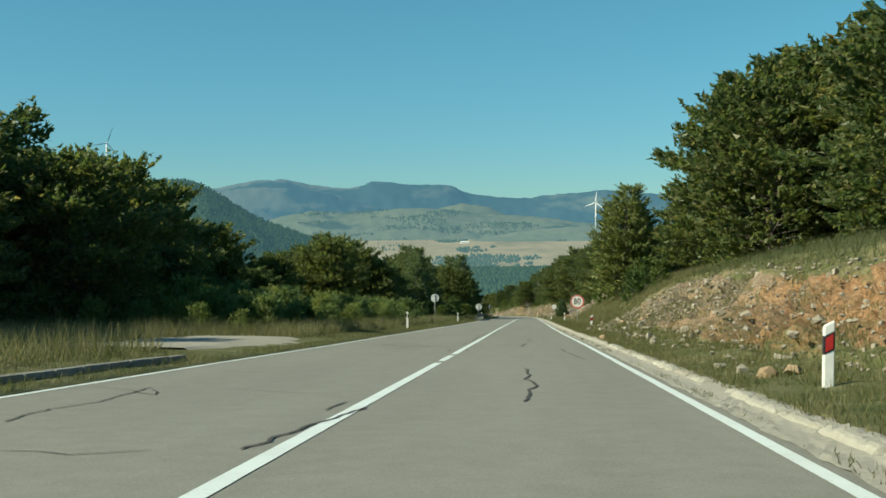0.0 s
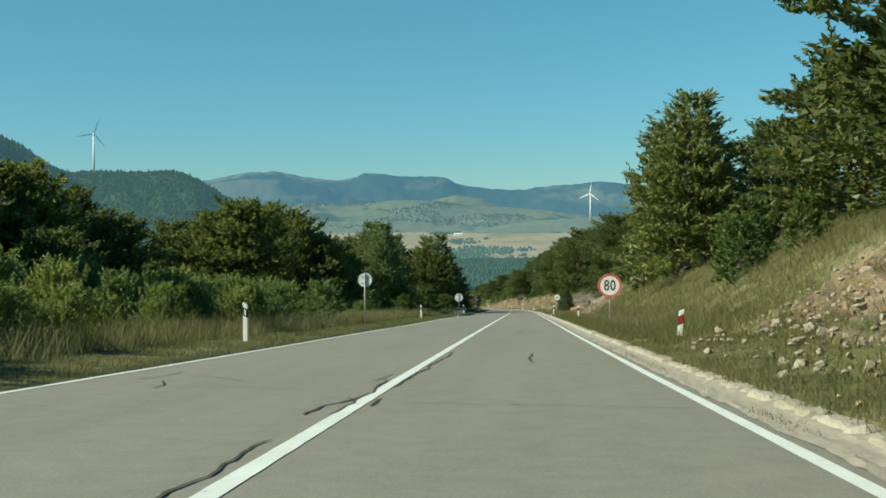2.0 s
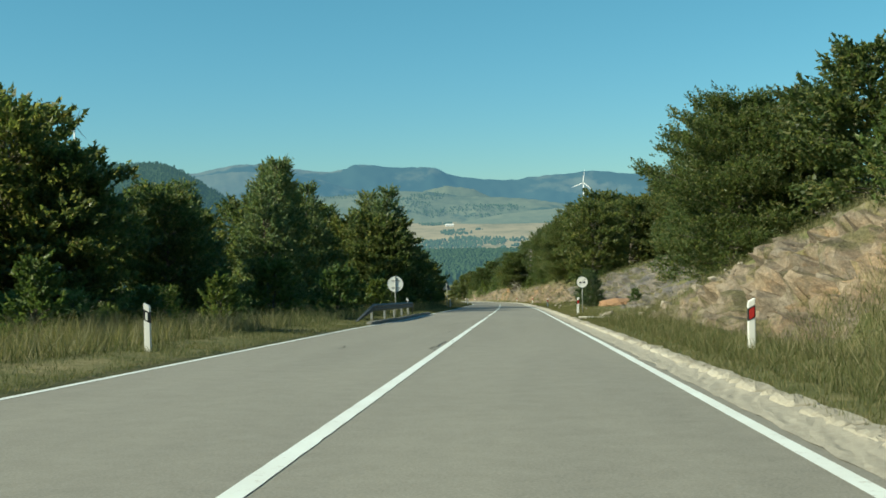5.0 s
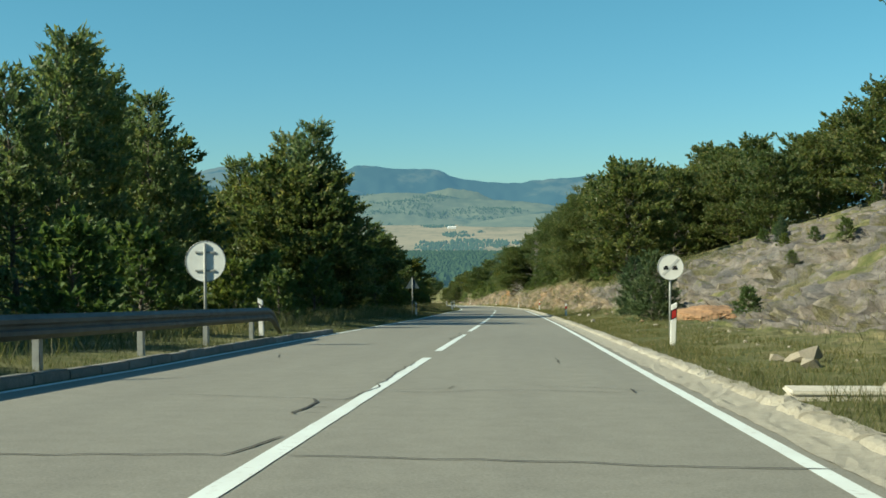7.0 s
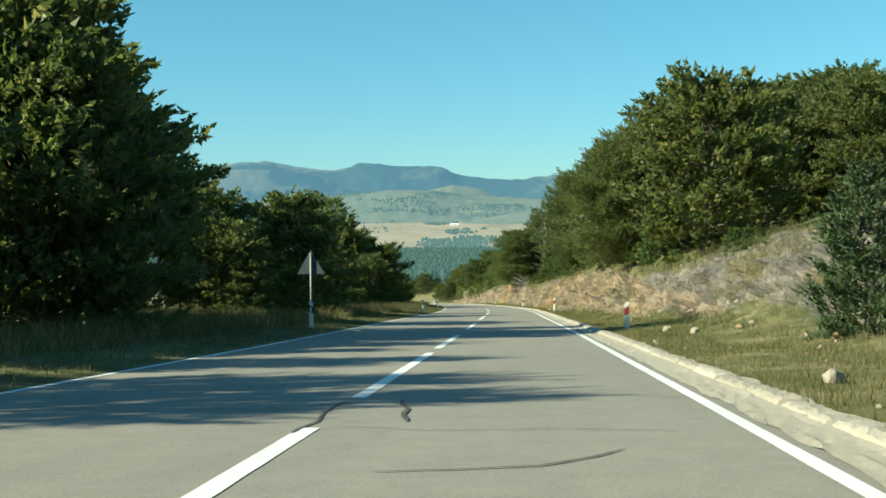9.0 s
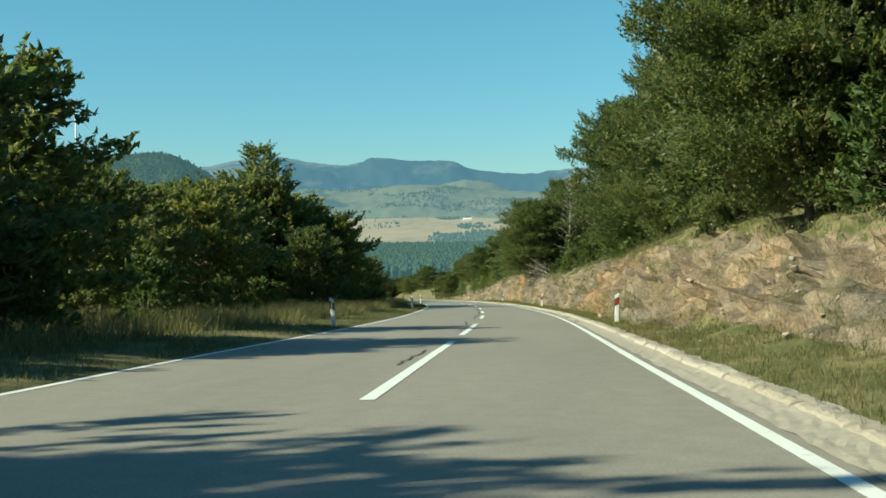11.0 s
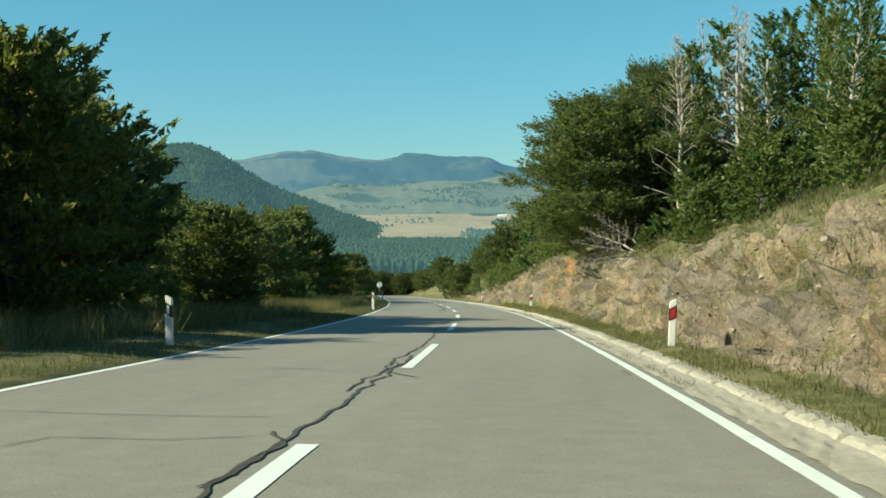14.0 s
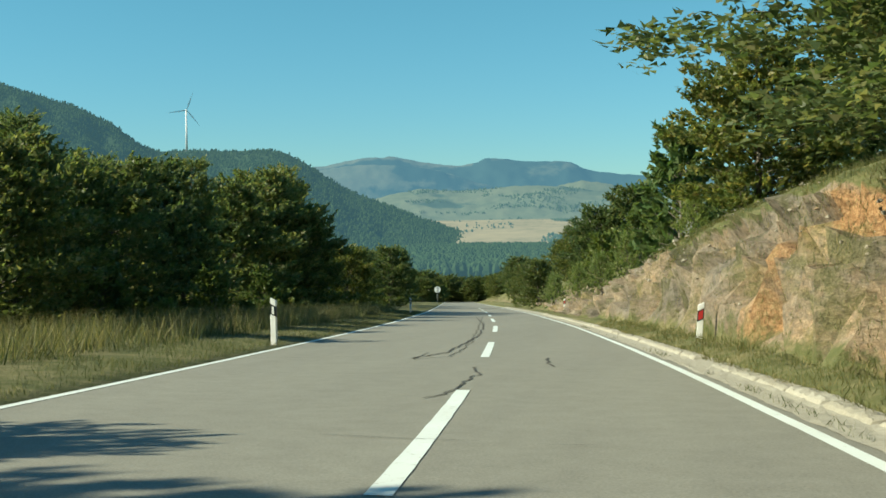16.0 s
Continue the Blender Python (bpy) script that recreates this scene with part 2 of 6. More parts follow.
def make_leaf(name, stops, trans=0.3, rough=0.5):
    """Leaves that vary one by one and tree by tree and let some light through."""
    m, nt, b = material(name)
    g = nt.nodes.new("ShaderNodeNewGeometry")
    oi = nt.nodes.new("ShaderNodeObjectInfo")
    c = ramp(nt, g.outputs["Random Per Island"], stops)
    tint = ramp(nt, oi.outputs["Random"], [(0.0, (0.80, 0.90, 0.95)), (0.5, (1, 1, 1)), (0.85, (1.08, 1.05, 0.92)), (1.0, (1.22, 1.10, 0.86))])
    c = mix(nt, 1.0, c, tint, "MULTIPLY")
    nt.links.new(c, b.inputs["Base Color"])
    b.inputs["Roughness"].default_value = rough
    b.inputs["Specular IOR Level"].default_value = 0.25
    t = nt.nodes.new("ShaderNodeBsdfTranslucent")
    nt.links.new(mix(nt, 1.0, c, (1.15, 1.15, 0.7), "MULTIPLY"), t.inputs["Color"])
    mx = nt.nodes.new("ShaderNodeMixShader")
    mx.inputs[0].default_value = trans
    nt.links.new(b.outputs[0], mx.inputs[1])
    nt.links.new(t.outputs[0], mx.inputs[2])
    nt.links.new(mx.outputs[0], nt.nodes["Material Output"].inputs["Surface"])
    return m


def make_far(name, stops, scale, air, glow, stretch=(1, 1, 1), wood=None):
    """Distant land; its blue haze is put in as emission of the surface; woods grow where the mesh says so."""
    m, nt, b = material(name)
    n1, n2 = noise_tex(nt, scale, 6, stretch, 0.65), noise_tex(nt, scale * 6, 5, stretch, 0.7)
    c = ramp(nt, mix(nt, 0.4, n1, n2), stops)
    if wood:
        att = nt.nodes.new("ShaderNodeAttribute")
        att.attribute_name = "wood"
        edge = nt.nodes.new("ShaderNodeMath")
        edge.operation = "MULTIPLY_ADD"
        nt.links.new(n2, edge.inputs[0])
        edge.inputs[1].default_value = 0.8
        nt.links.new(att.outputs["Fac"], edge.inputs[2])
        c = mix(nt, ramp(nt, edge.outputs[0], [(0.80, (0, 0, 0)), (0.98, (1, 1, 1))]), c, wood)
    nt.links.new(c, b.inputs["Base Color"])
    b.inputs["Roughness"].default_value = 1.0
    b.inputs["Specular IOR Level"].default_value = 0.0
    # blue haze of the distance, put in as a glow of the land
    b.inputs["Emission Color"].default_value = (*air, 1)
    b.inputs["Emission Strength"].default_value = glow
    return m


ASPHALT, PAINT, BANK, GROUND = make_asphalt(), make_paint(), make_bank(), make_ground()
BITUMEN = simple("bitumen_sealant", (0.055, 0.053, 0.048), 0.85, 0, 0.35, 9)
KERB = make_stone("pale_concrete", (0.29, 0.27, 0.225), (0.52, 0.49, 0.42), 9)
GREYKERB = make_stone("grey_concrete", (0.17, 0.17, 0.16), (0.33, 0.33, 0.31), 4)
STONE = make_stone("loose_limestone", (0.24, 0.21, 0.165), (0.48, 0.435, 0.36), 7)
OCHRE = make_stone("ochre_stone", (0.24, 0.16, 0.10), (0.46, 0.34, 0.21), 3)
GRAVEL = make_stone("gravel", (0.25, 0.23, 0.19), (0.50, 0.47, 0.40), 12)
LIME = make_stone("whitewash", (0.50, 0.47, 0.41), (0.74, 0.70, 0.62), 6)
WHITE = simple("white_plastic", (0.78, 0.78, 0.76), 0.45, 0, 0.06, 7)
BLACK = simple("black_plastic", (0.02, 0.02, 0.022), 0.5, 0, 0.2, 7)
RED = simple("red_reflector", (0.42, 0.03, 0.03), 0.25, 0, 0.1, 30)
SIGNRED = simple("sign_red", (0.62, 0.10, 0.09), 0.4, 0, 0.08, 5)
SIGNWHITE = simple("sign_white", (0.80, 0.80, 0.78), 0.4, 0, 0.04, 5)
SIGNBACK = simple("sign_back_grey", (0.66, 0.69, 0.69), 0.5, 0.0, 0.06, 5)
STEEL = simple("galvanised_steel", (0.30, 0.315, 0.31), 0.6, 0.25, 0.2, 6)
RAIL = simple("weathered_rail_steel", (0.085, 0.095, 0.095), 0.65, 0.1, 0.3, 3)
BARK = make_stone("bark", (0.07, 0.06, 0.05), (0.20, 0.18, 0.15), 6)
DEADWOOD = make_stone("dead_wood", (0.26, 0.23, 0.20), (0.50, 0.46, 0.41), 6)
LEAF = make_leaf("beech_leaf", [(0.0, (0.072, 0.108, 0.044)), (0.45, (0.125, 0.165, 0.064)), (0.8, (0.185, 0.208, 0.086)), (1.0, (0.29, 0.265, 0.13))], 0.58, 0.40)
DARKLEAF = make_leaf("shaded_leaf", [(0.0, (0.088, 0.130, 0.064)), (0.5, (0.155, 0.205, 0.094)), (0.85, (0.225, 0.260, 0.122)), (1.0, (0.30, 0.285, 0.155))], 0.5, 0.45)
NEEDLE = make_leaf("pine_needle", [(0.0, (0.050, 0.085, 0.042)), (0.6, (0.085, 0.130, 0.060)), (1.0, (0.14, 0.165, 0.08))], 0.35, 0.5)
SHRUB = make_leaf("shrub_leaf", [(0.0, (0.075, 0.12, 0.040)), (0.5, (0.115, 0.170, 0.055)), (1.0, (0.19, 0.22, 0.085))], 0.48, 0.45)
HERB = make_leaf("herb_leaf", [(0.0, (0.12, 0.18, 0.06)), (0.5, (0.18, 0.245, 0.085)), (0.9, (0.26, 0.29, 0.13)), (1.0, (0.40, 0.36, 0.24))], 0.5, 0.6)
BLADE = make_leaf("grass_blade", [(0.0, (0.075, 0.098, 0.038)), (0.5, (0.118, 0.130, 0.058)), (0.8, (0.175, 0.168, 0.09)), (1.0, (0.28, 0.25, 0.155))], 0.45, 0.7)
STRAW = make_leaf("dry_grass_blade", [(0.0, (0.11, 0.12, 0.055)), (0.5, (0.20, 0.185, 0.10)), (1.0, (0.35, 0.315, 0.20))], 0.45, 0.7)
# far land: the last colour and number set its painted-in haze glow
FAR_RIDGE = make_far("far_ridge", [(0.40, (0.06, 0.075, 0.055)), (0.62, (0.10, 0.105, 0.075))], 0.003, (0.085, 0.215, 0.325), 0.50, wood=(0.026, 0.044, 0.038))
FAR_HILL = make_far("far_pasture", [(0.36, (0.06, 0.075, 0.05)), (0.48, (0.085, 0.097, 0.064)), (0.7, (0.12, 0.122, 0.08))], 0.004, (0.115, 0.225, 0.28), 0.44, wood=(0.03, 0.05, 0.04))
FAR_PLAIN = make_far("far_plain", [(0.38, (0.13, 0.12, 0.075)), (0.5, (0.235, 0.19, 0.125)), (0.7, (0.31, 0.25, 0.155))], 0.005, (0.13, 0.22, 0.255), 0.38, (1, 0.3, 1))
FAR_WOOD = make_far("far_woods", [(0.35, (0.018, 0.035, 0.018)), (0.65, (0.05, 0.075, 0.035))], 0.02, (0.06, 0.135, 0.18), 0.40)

# ---- large structure: distance, ground, road ----
RANGES = {}


def backdrop(name, profile, dist, depth, mat, label, foot=-60.0, eye=(0.0, 150.0, -10.0), rough=0.02, cols=220, rows=14, seed=0, wood=None):
    """A range of hills: crest heights by bearing (degrees left of ahead) and rise (degrees), sloping down towards the road."""
    a = np.linspace(profile[0][0], profile[-1][0], cols)
    e = np.interp(a, [p[0] for p in profile], [p[1] for p in profile])
    k = np.array([1, 2, 3, 2, 1]) / 9.0
    e = np.convolve(np.pad(e, 2, mode="edge"), k, mode="valid")
    v = []
    for r in range(rows):
        s = r / (rows - 1)
        for i in range(cols):
            d = dist - depth * (1 - s)
            n = fbm(a[i] * 0.35 + seed, s * 3.0, seed, 4) * rough * (0.25 + math.sin(math.pi * min(1, s * 1.1)))
            h = eye[2] + dist * math.tan(radians(e[i])) * (1 + 0 * s)
            z = foot + (h - foot) * (s ** 0.8) + n * (h - foot) * 3 + fbm(a[i] * 2.2, seed, s * 9, 4) * dist * 0.0008
            v.append((eye[0] - d * math.sin(radians(a[i])), eye[1] + d * math.cos(radians(a[i])), z))
        if r == rows - 1:
            for i in range(cols):
                d = dist + 120
                v.append((eye[0] - d * math.sin(radians(a[i])), eye[1] + d * math.cos(radians(a[i])), foot))
    me = mesh_of(name, v, grid_faces(rows + 1, cols), mat, True)
    if wood:
        grow = []
        for r in range(rows + 1):
            for i in range(cols):
                p = v[r * cols + i]
                grow.append(wood(a[i], min(1.0, r / (rows - 1)), fbm(p[0] * 0.0042, p[1] * 0.0042, p[2] * 0.012 + seed, 4)))
        spread = me.attributes.new("wood", "FLOAT", "POINT")
        spread.data.foreach_set("value", np.array(grow, dtype=np.float32))
    RANGES[name] = np.array(v[:rows * cols]).reshape(rows, cols, 3)
    return tagged(new(name, me), label, "hills", "", "structure")


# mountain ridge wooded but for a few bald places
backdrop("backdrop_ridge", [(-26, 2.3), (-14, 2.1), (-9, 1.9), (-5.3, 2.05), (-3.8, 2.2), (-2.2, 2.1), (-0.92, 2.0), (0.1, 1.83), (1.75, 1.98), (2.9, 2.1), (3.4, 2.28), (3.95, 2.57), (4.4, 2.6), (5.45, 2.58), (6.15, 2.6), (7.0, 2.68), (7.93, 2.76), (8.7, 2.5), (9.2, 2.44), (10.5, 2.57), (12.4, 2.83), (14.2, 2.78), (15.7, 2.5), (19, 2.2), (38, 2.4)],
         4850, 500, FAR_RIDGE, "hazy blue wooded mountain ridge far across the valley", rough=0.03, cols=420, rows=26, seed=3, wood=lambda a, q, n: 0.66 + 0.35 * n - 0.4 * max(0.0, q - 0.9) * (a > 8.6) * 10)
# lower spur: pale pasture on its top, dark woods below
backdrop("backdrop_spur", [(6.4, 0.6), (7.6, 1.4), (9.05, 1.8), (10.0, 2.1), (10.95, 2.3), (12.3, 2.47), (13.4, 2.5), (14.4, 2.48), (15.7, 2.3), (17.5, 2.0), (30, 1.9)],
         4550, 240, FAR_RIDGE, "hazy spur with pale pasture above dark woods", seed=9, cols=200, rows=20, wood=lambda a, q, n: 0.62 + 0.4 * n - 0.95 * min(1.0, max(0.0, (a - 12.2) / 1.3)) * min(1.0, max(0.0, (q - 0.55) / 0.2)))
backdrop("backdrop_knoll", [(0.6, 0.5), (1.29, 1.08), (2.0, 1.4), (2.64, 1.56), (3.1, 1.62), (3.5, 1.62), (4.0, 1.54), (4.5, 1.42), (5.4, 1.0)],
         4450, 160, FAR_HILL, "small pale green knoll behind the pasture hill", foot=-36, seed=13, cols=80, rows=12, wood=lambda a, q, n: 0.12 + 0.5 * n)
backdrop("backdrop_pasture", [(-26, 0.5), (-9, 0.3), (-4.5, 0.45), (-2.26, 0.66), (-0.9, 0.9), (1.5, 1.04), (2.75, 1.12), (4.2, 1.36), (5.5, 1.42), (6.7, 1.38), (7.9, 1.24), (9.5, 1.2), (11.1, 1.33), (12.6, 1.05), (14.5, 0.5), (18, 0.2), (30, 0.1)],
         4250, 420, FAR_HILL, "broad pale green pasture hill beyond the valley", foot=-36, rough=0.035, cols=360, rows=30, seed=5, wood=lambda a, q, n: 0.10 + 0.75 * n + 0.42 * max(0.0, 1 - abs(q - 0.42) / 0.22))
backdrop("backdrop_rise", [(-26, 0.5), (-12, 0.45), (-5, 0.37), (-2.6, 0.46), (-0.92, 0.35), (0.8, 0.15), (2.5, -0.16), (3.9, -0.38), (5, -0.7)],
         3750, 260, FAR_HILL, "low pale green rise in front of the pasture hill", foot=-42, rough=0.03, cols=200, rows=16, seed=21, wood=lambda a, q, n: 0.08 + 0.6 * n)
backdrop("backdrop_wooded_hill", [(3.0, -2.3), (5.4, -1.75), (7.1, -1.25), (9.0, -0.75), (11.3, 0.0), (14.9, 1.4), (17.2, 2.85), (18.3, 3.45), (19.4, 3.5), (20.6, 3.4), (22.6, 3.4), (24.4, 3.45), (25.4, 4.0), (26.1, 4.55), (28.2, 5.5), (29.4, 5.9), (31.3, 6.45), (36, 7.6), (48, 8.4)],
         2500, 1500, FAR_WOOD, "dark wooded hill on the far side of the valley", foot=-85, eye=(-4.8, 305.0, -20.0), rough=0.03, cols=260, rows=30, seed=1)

gx = np.concatenate([np.linspace(-4600, -400, 14), np.linspace(-300, 300, 49), np.linspace(400, 4600, 14)])
gy = np.concatenate([np.linspace(-1500, -100, 8), np.linspace(-60, 700, 60), np.linspace(800, 4900, 40)])
gv = []
for y in gy:
    for x in gx:
        z = np.interp(y, [-1500, -300, 0, 420, 700, 1100, 1900, 4200], [30, 15, -0.4, -29.9, -47, -57, -61, -20])
        side = abs(x - float(ctr(min(max(y, -80), 600))))
        z += np.interp(x + 1.85, [-400, -60, -12, 5, 12, 40, 64, 300], [-14, -2.2, -0.6, -0.6, -0.6, 6.5, 13, 40]) * np.interp(y, [-100, 0, 420, 900], [0.6, 1, 1, 0])
        z += fbm(x * 0.01, y * 0.01, 0) * np.interp(side, [10, 80, 600], [0, 0.6, 4]) - np.interp(side, [0, 30], [0.25, 0])
        gv.append((x, y, z))
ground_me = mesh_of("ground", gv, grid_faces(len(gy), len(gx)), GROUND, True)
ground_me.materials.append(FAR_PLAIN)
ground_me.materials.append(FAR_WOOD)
# far stretches take the materials with haze put in as glow
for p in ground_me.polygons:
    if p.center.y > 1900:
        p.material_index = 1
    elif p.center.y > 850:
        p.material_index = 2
tagged(new("ground", ground_me), "rough grassland falling away towards a broad valley", "ground", "", "structure")


def strip(name, y0, y1, step, offs, mat, label, category, z=None, kind="structure", jag=None):
    """A band along the road; offs gives the offsets across it at y."""
    ys = np.arange(y0, y1 + step * 0.5, step)
    v = []
    for y in ys:
        o = offs(y)
        for j, u in enumerate(o):
            v.append((float(ctr(y)) + u, y, z(j, y) if z else 0.0))
    me = mesh_of(name, to_world(np.array(v, dtype=float)), grid_faces(len(ys), len(offs(y0))), mat)
    if category == "part":
        return tagged(new(name, me), label)
    return tagged(new(name, me), label, category, "", kind)


def jag(y, s, a=0.06):
    return a * fbm(y * 0.9, s, 0, 3)


road = strip("road", -40, 600, 1.0, lambda y: [left_line(y) - 0.22 + jag(y, 5), left_line(y) / 2, 0, right_line(y) / 2, right_line(y) + 0.22 + jag(y, 9)], ASPHALT, "worn grey two-lane asphalt road running downhill", "road")


def line(name, y0, y1, off, width, label, step=1.0):
    def offs(y):
        c = off(y)
        return [c - width / 2 + 0.007 * fbm(y * 2.1, 1.0), c + width / 2 + 0.007 * fbm(y * 2.3, 7.0)]
    n = max(1, round((y1 - y0) / step))
    ob = strip(name, y0, y1, (y1 - y0) / n, offs, PAINT, label, "part", z=lambda j, y: 0.005)
    ob.parent = road
    return ob


line("edge_line", -40, 590, lambda y: right_line(y), 0.12, "solid white edge line along the right lane")
line("edge_line", -40, 590, lambda y: left_line(y), 0.11, "solid white edge line along the left lane")
for y0, y1 in ((-40, 21.9), (22.7, 25.6), (26.4, 153.6), (156.2, 167.0), (170.4, 179.8), (182.3, 191.3), (193.0, 200.6), (206.3, 215.2), (221.5, 234.4), (237.8, 247.6), (255.4, 261.7), (268.0, 274.4),
               (281.8, 288.6), (296.4, 303.1), (310.6, 317.0), (323.7, 330.1), (337.8, 344.8), (351.8, 359.2), (366.0, 373.0), (380.0, 387.0), (394.0, 401.0), (408.0, 415.0)):
    line("centre_line", y0, y1, lambda y: 0.0, 0.145, "white centre line marking, solid or broken", 0.3)

# right side: verge, cut bank and the hillside above it
BD = np.array([0, 1, 2, 3, 4.5, 6, 8, 11, 15, 20, 30, 60], dtype=float)
BY, BZ = [], []


def section(y, *heights):
    """A cross-section of the bank at y: its heights at the distances BD."""
    BY.append(y)
    BZ.append(heights)


section(-30, .05, .1, .2, .5, 1.6, 2.1, 2.5, 3.0, 3.8, 5, 7, 12)
section(16, .05, .1, .2, .6, 1.8, 2.3, 2.7, 3.2, 4.0, 5, 7, 12)
section(30, .05, .1, .3, .9, 2.0, 2.6, 3.0, 3.5, 4.2, 5, 7, 12)
section(40, .06, .2, .6, 1.2, 2.2, 2.8, 3.2, 3.7, 4.3, 5, 7, 12)
section(56, .05, .2, .5, 1.0, 1.9, 2.8, 3.3, 3.8, 4.4, 5, 7, 12)
section(70, .02, .1, .3, .8, 1.9, 2.7, 3.4, 4.0, 4.7, 5.5, 7.5, 12)
section(90, .0, .0, .15, .7, 1.8, 2.7, 3.5, 4.2, 5.0, 6, 8, 13)
section(112, .0, .05, .2, .8, 1.9, 2.8, 3.7, 4.4, 5.2, 6, 8, 13)
section(128, .0, .1, .3, .9, 2.0, 3.0, 3.8, 4.5, 5.2, 6, 8, 13)
section(140, .0, .0, .2, .6, 1.4, 2.2, 3.0, 4.0, 5.0, 6, 8, 13)
section(148, .0, -.05, .0, .06, .2, .5, 1.25, 2.6, 4.3, 6, 8.5, 14)
section(165, .0, .02, .06, .12, .25, .45, 1.15, 2.7, 4.6, 6.4, 9, 14)
section(195, .0, .05, .1, .25, .5, .95, 1.8, 3.2, 5.0, 7, 10, 16)
section(206, .0, .1, .2, .5, 1.3, 2.0, 2.7, 3.8, 5.2, 7, 10, 16)
section(214, .0, .1, .2, .7, 2.0, 2.7, 3.3, 4.1, 5.3, 7, 10, 16)
section(235, .0, .1, .4, 1.1, 2.2, 2.8, 3.4, 4.1, 5.3, 7, 10, 16)
section(254, .05, .5, 1.9, 2.8, 3.4, 3.8, 4.4, 5.0, 6.0, 7.5, 10, 16)
section(280, .05, .4, 1.6, 2.4, 3.0, 3.5, 4.2, 5.0, 6.1, 7.5, 10, 16)
section(302, .05, .4, 1.5, 2.2, 2.9, 3.4, 4.1, 5.0, 6.2, 7.5, 10, 16)
section(315, .05, .7, 2.0, 2.6, 3.1, 3.5, 4.2, 5.0, 6.2, 7.5, 10, 16)
section(324, .05, 1.6, 2.9, 3.2, 3.5, 3.9, 4.4, 5.1, 6.2, 7.5, 10, 16)
section(333, .05, 1.6, 2.9, 3.2, 3.5, 3.8, 4.3, 5.0, 5.8, 7, 9.5, 15)
section(345, .05, 1.2, 2.5, 2.9, 3.1, 3.4, 3.9, 4.6, 5.5, 7, 9, 14)
section(362, .05, .3, 1.2, 2.0, 2.5, 2.9, 3.5, 4.2, 5.2, 6, 8, 12)
section(400, .05, .1, .4, 1.0, 1.8, 2.4, 3.2, 4.0, 5.0, 6, 8, 12)
BZ = np.array(BZ)
# the flat foot of the verge before the cut rises
BZ = np.insert(BZ, 1, np.where((np.array(BY) > 310) & (np.array(BY) < 350), 0.30, np.minimum(0.62 * BZ[:, 1] + 0.01, 0.12)), axis=1)
BD = np.insert(BD, 1, 0.7)
ROCKY = ([-30, 10, 18, 50, 60, 66, 112, 119, 137, 143, 150, 155, 185, 200, 330, 420, 440], [.75, .8, .8, .95, .8, .12, .12, 1.25, 1.2, .15, .05, .25, .55, .9, 1, 1, .6])


def right_z(d, y):
    col = np.array([np.interp(y, BY, BZ[:, j]) for j in range(len(BD))])
    return np.interp(d, BD, col)


def right_zs(d, y):
    """Bank heights for many places at once."""
    col = np.stack([np.interp(y, BY, BZ[:, j]) for j in range(len(BD))], 1)
    i = np.clip(np.searchsorted(BD, d, side="right") - 1, 0, len(BD) - 2)
    n = np.arange(len(y))
    t = np.clip((d - BD[i]) / (BD[i + 1] - BD[i]), 0, 1)
    return col[n, i] * (1 - t) + col[n, i + 1] * t


def right_edge(y):
    return right_line(y) + 0.78


def right_ground(x, y):
    """Height of the right bank, in the plane of the road."""
    return float(right_z(x - float(ctr(y)) - float(right_edge(y)), y))


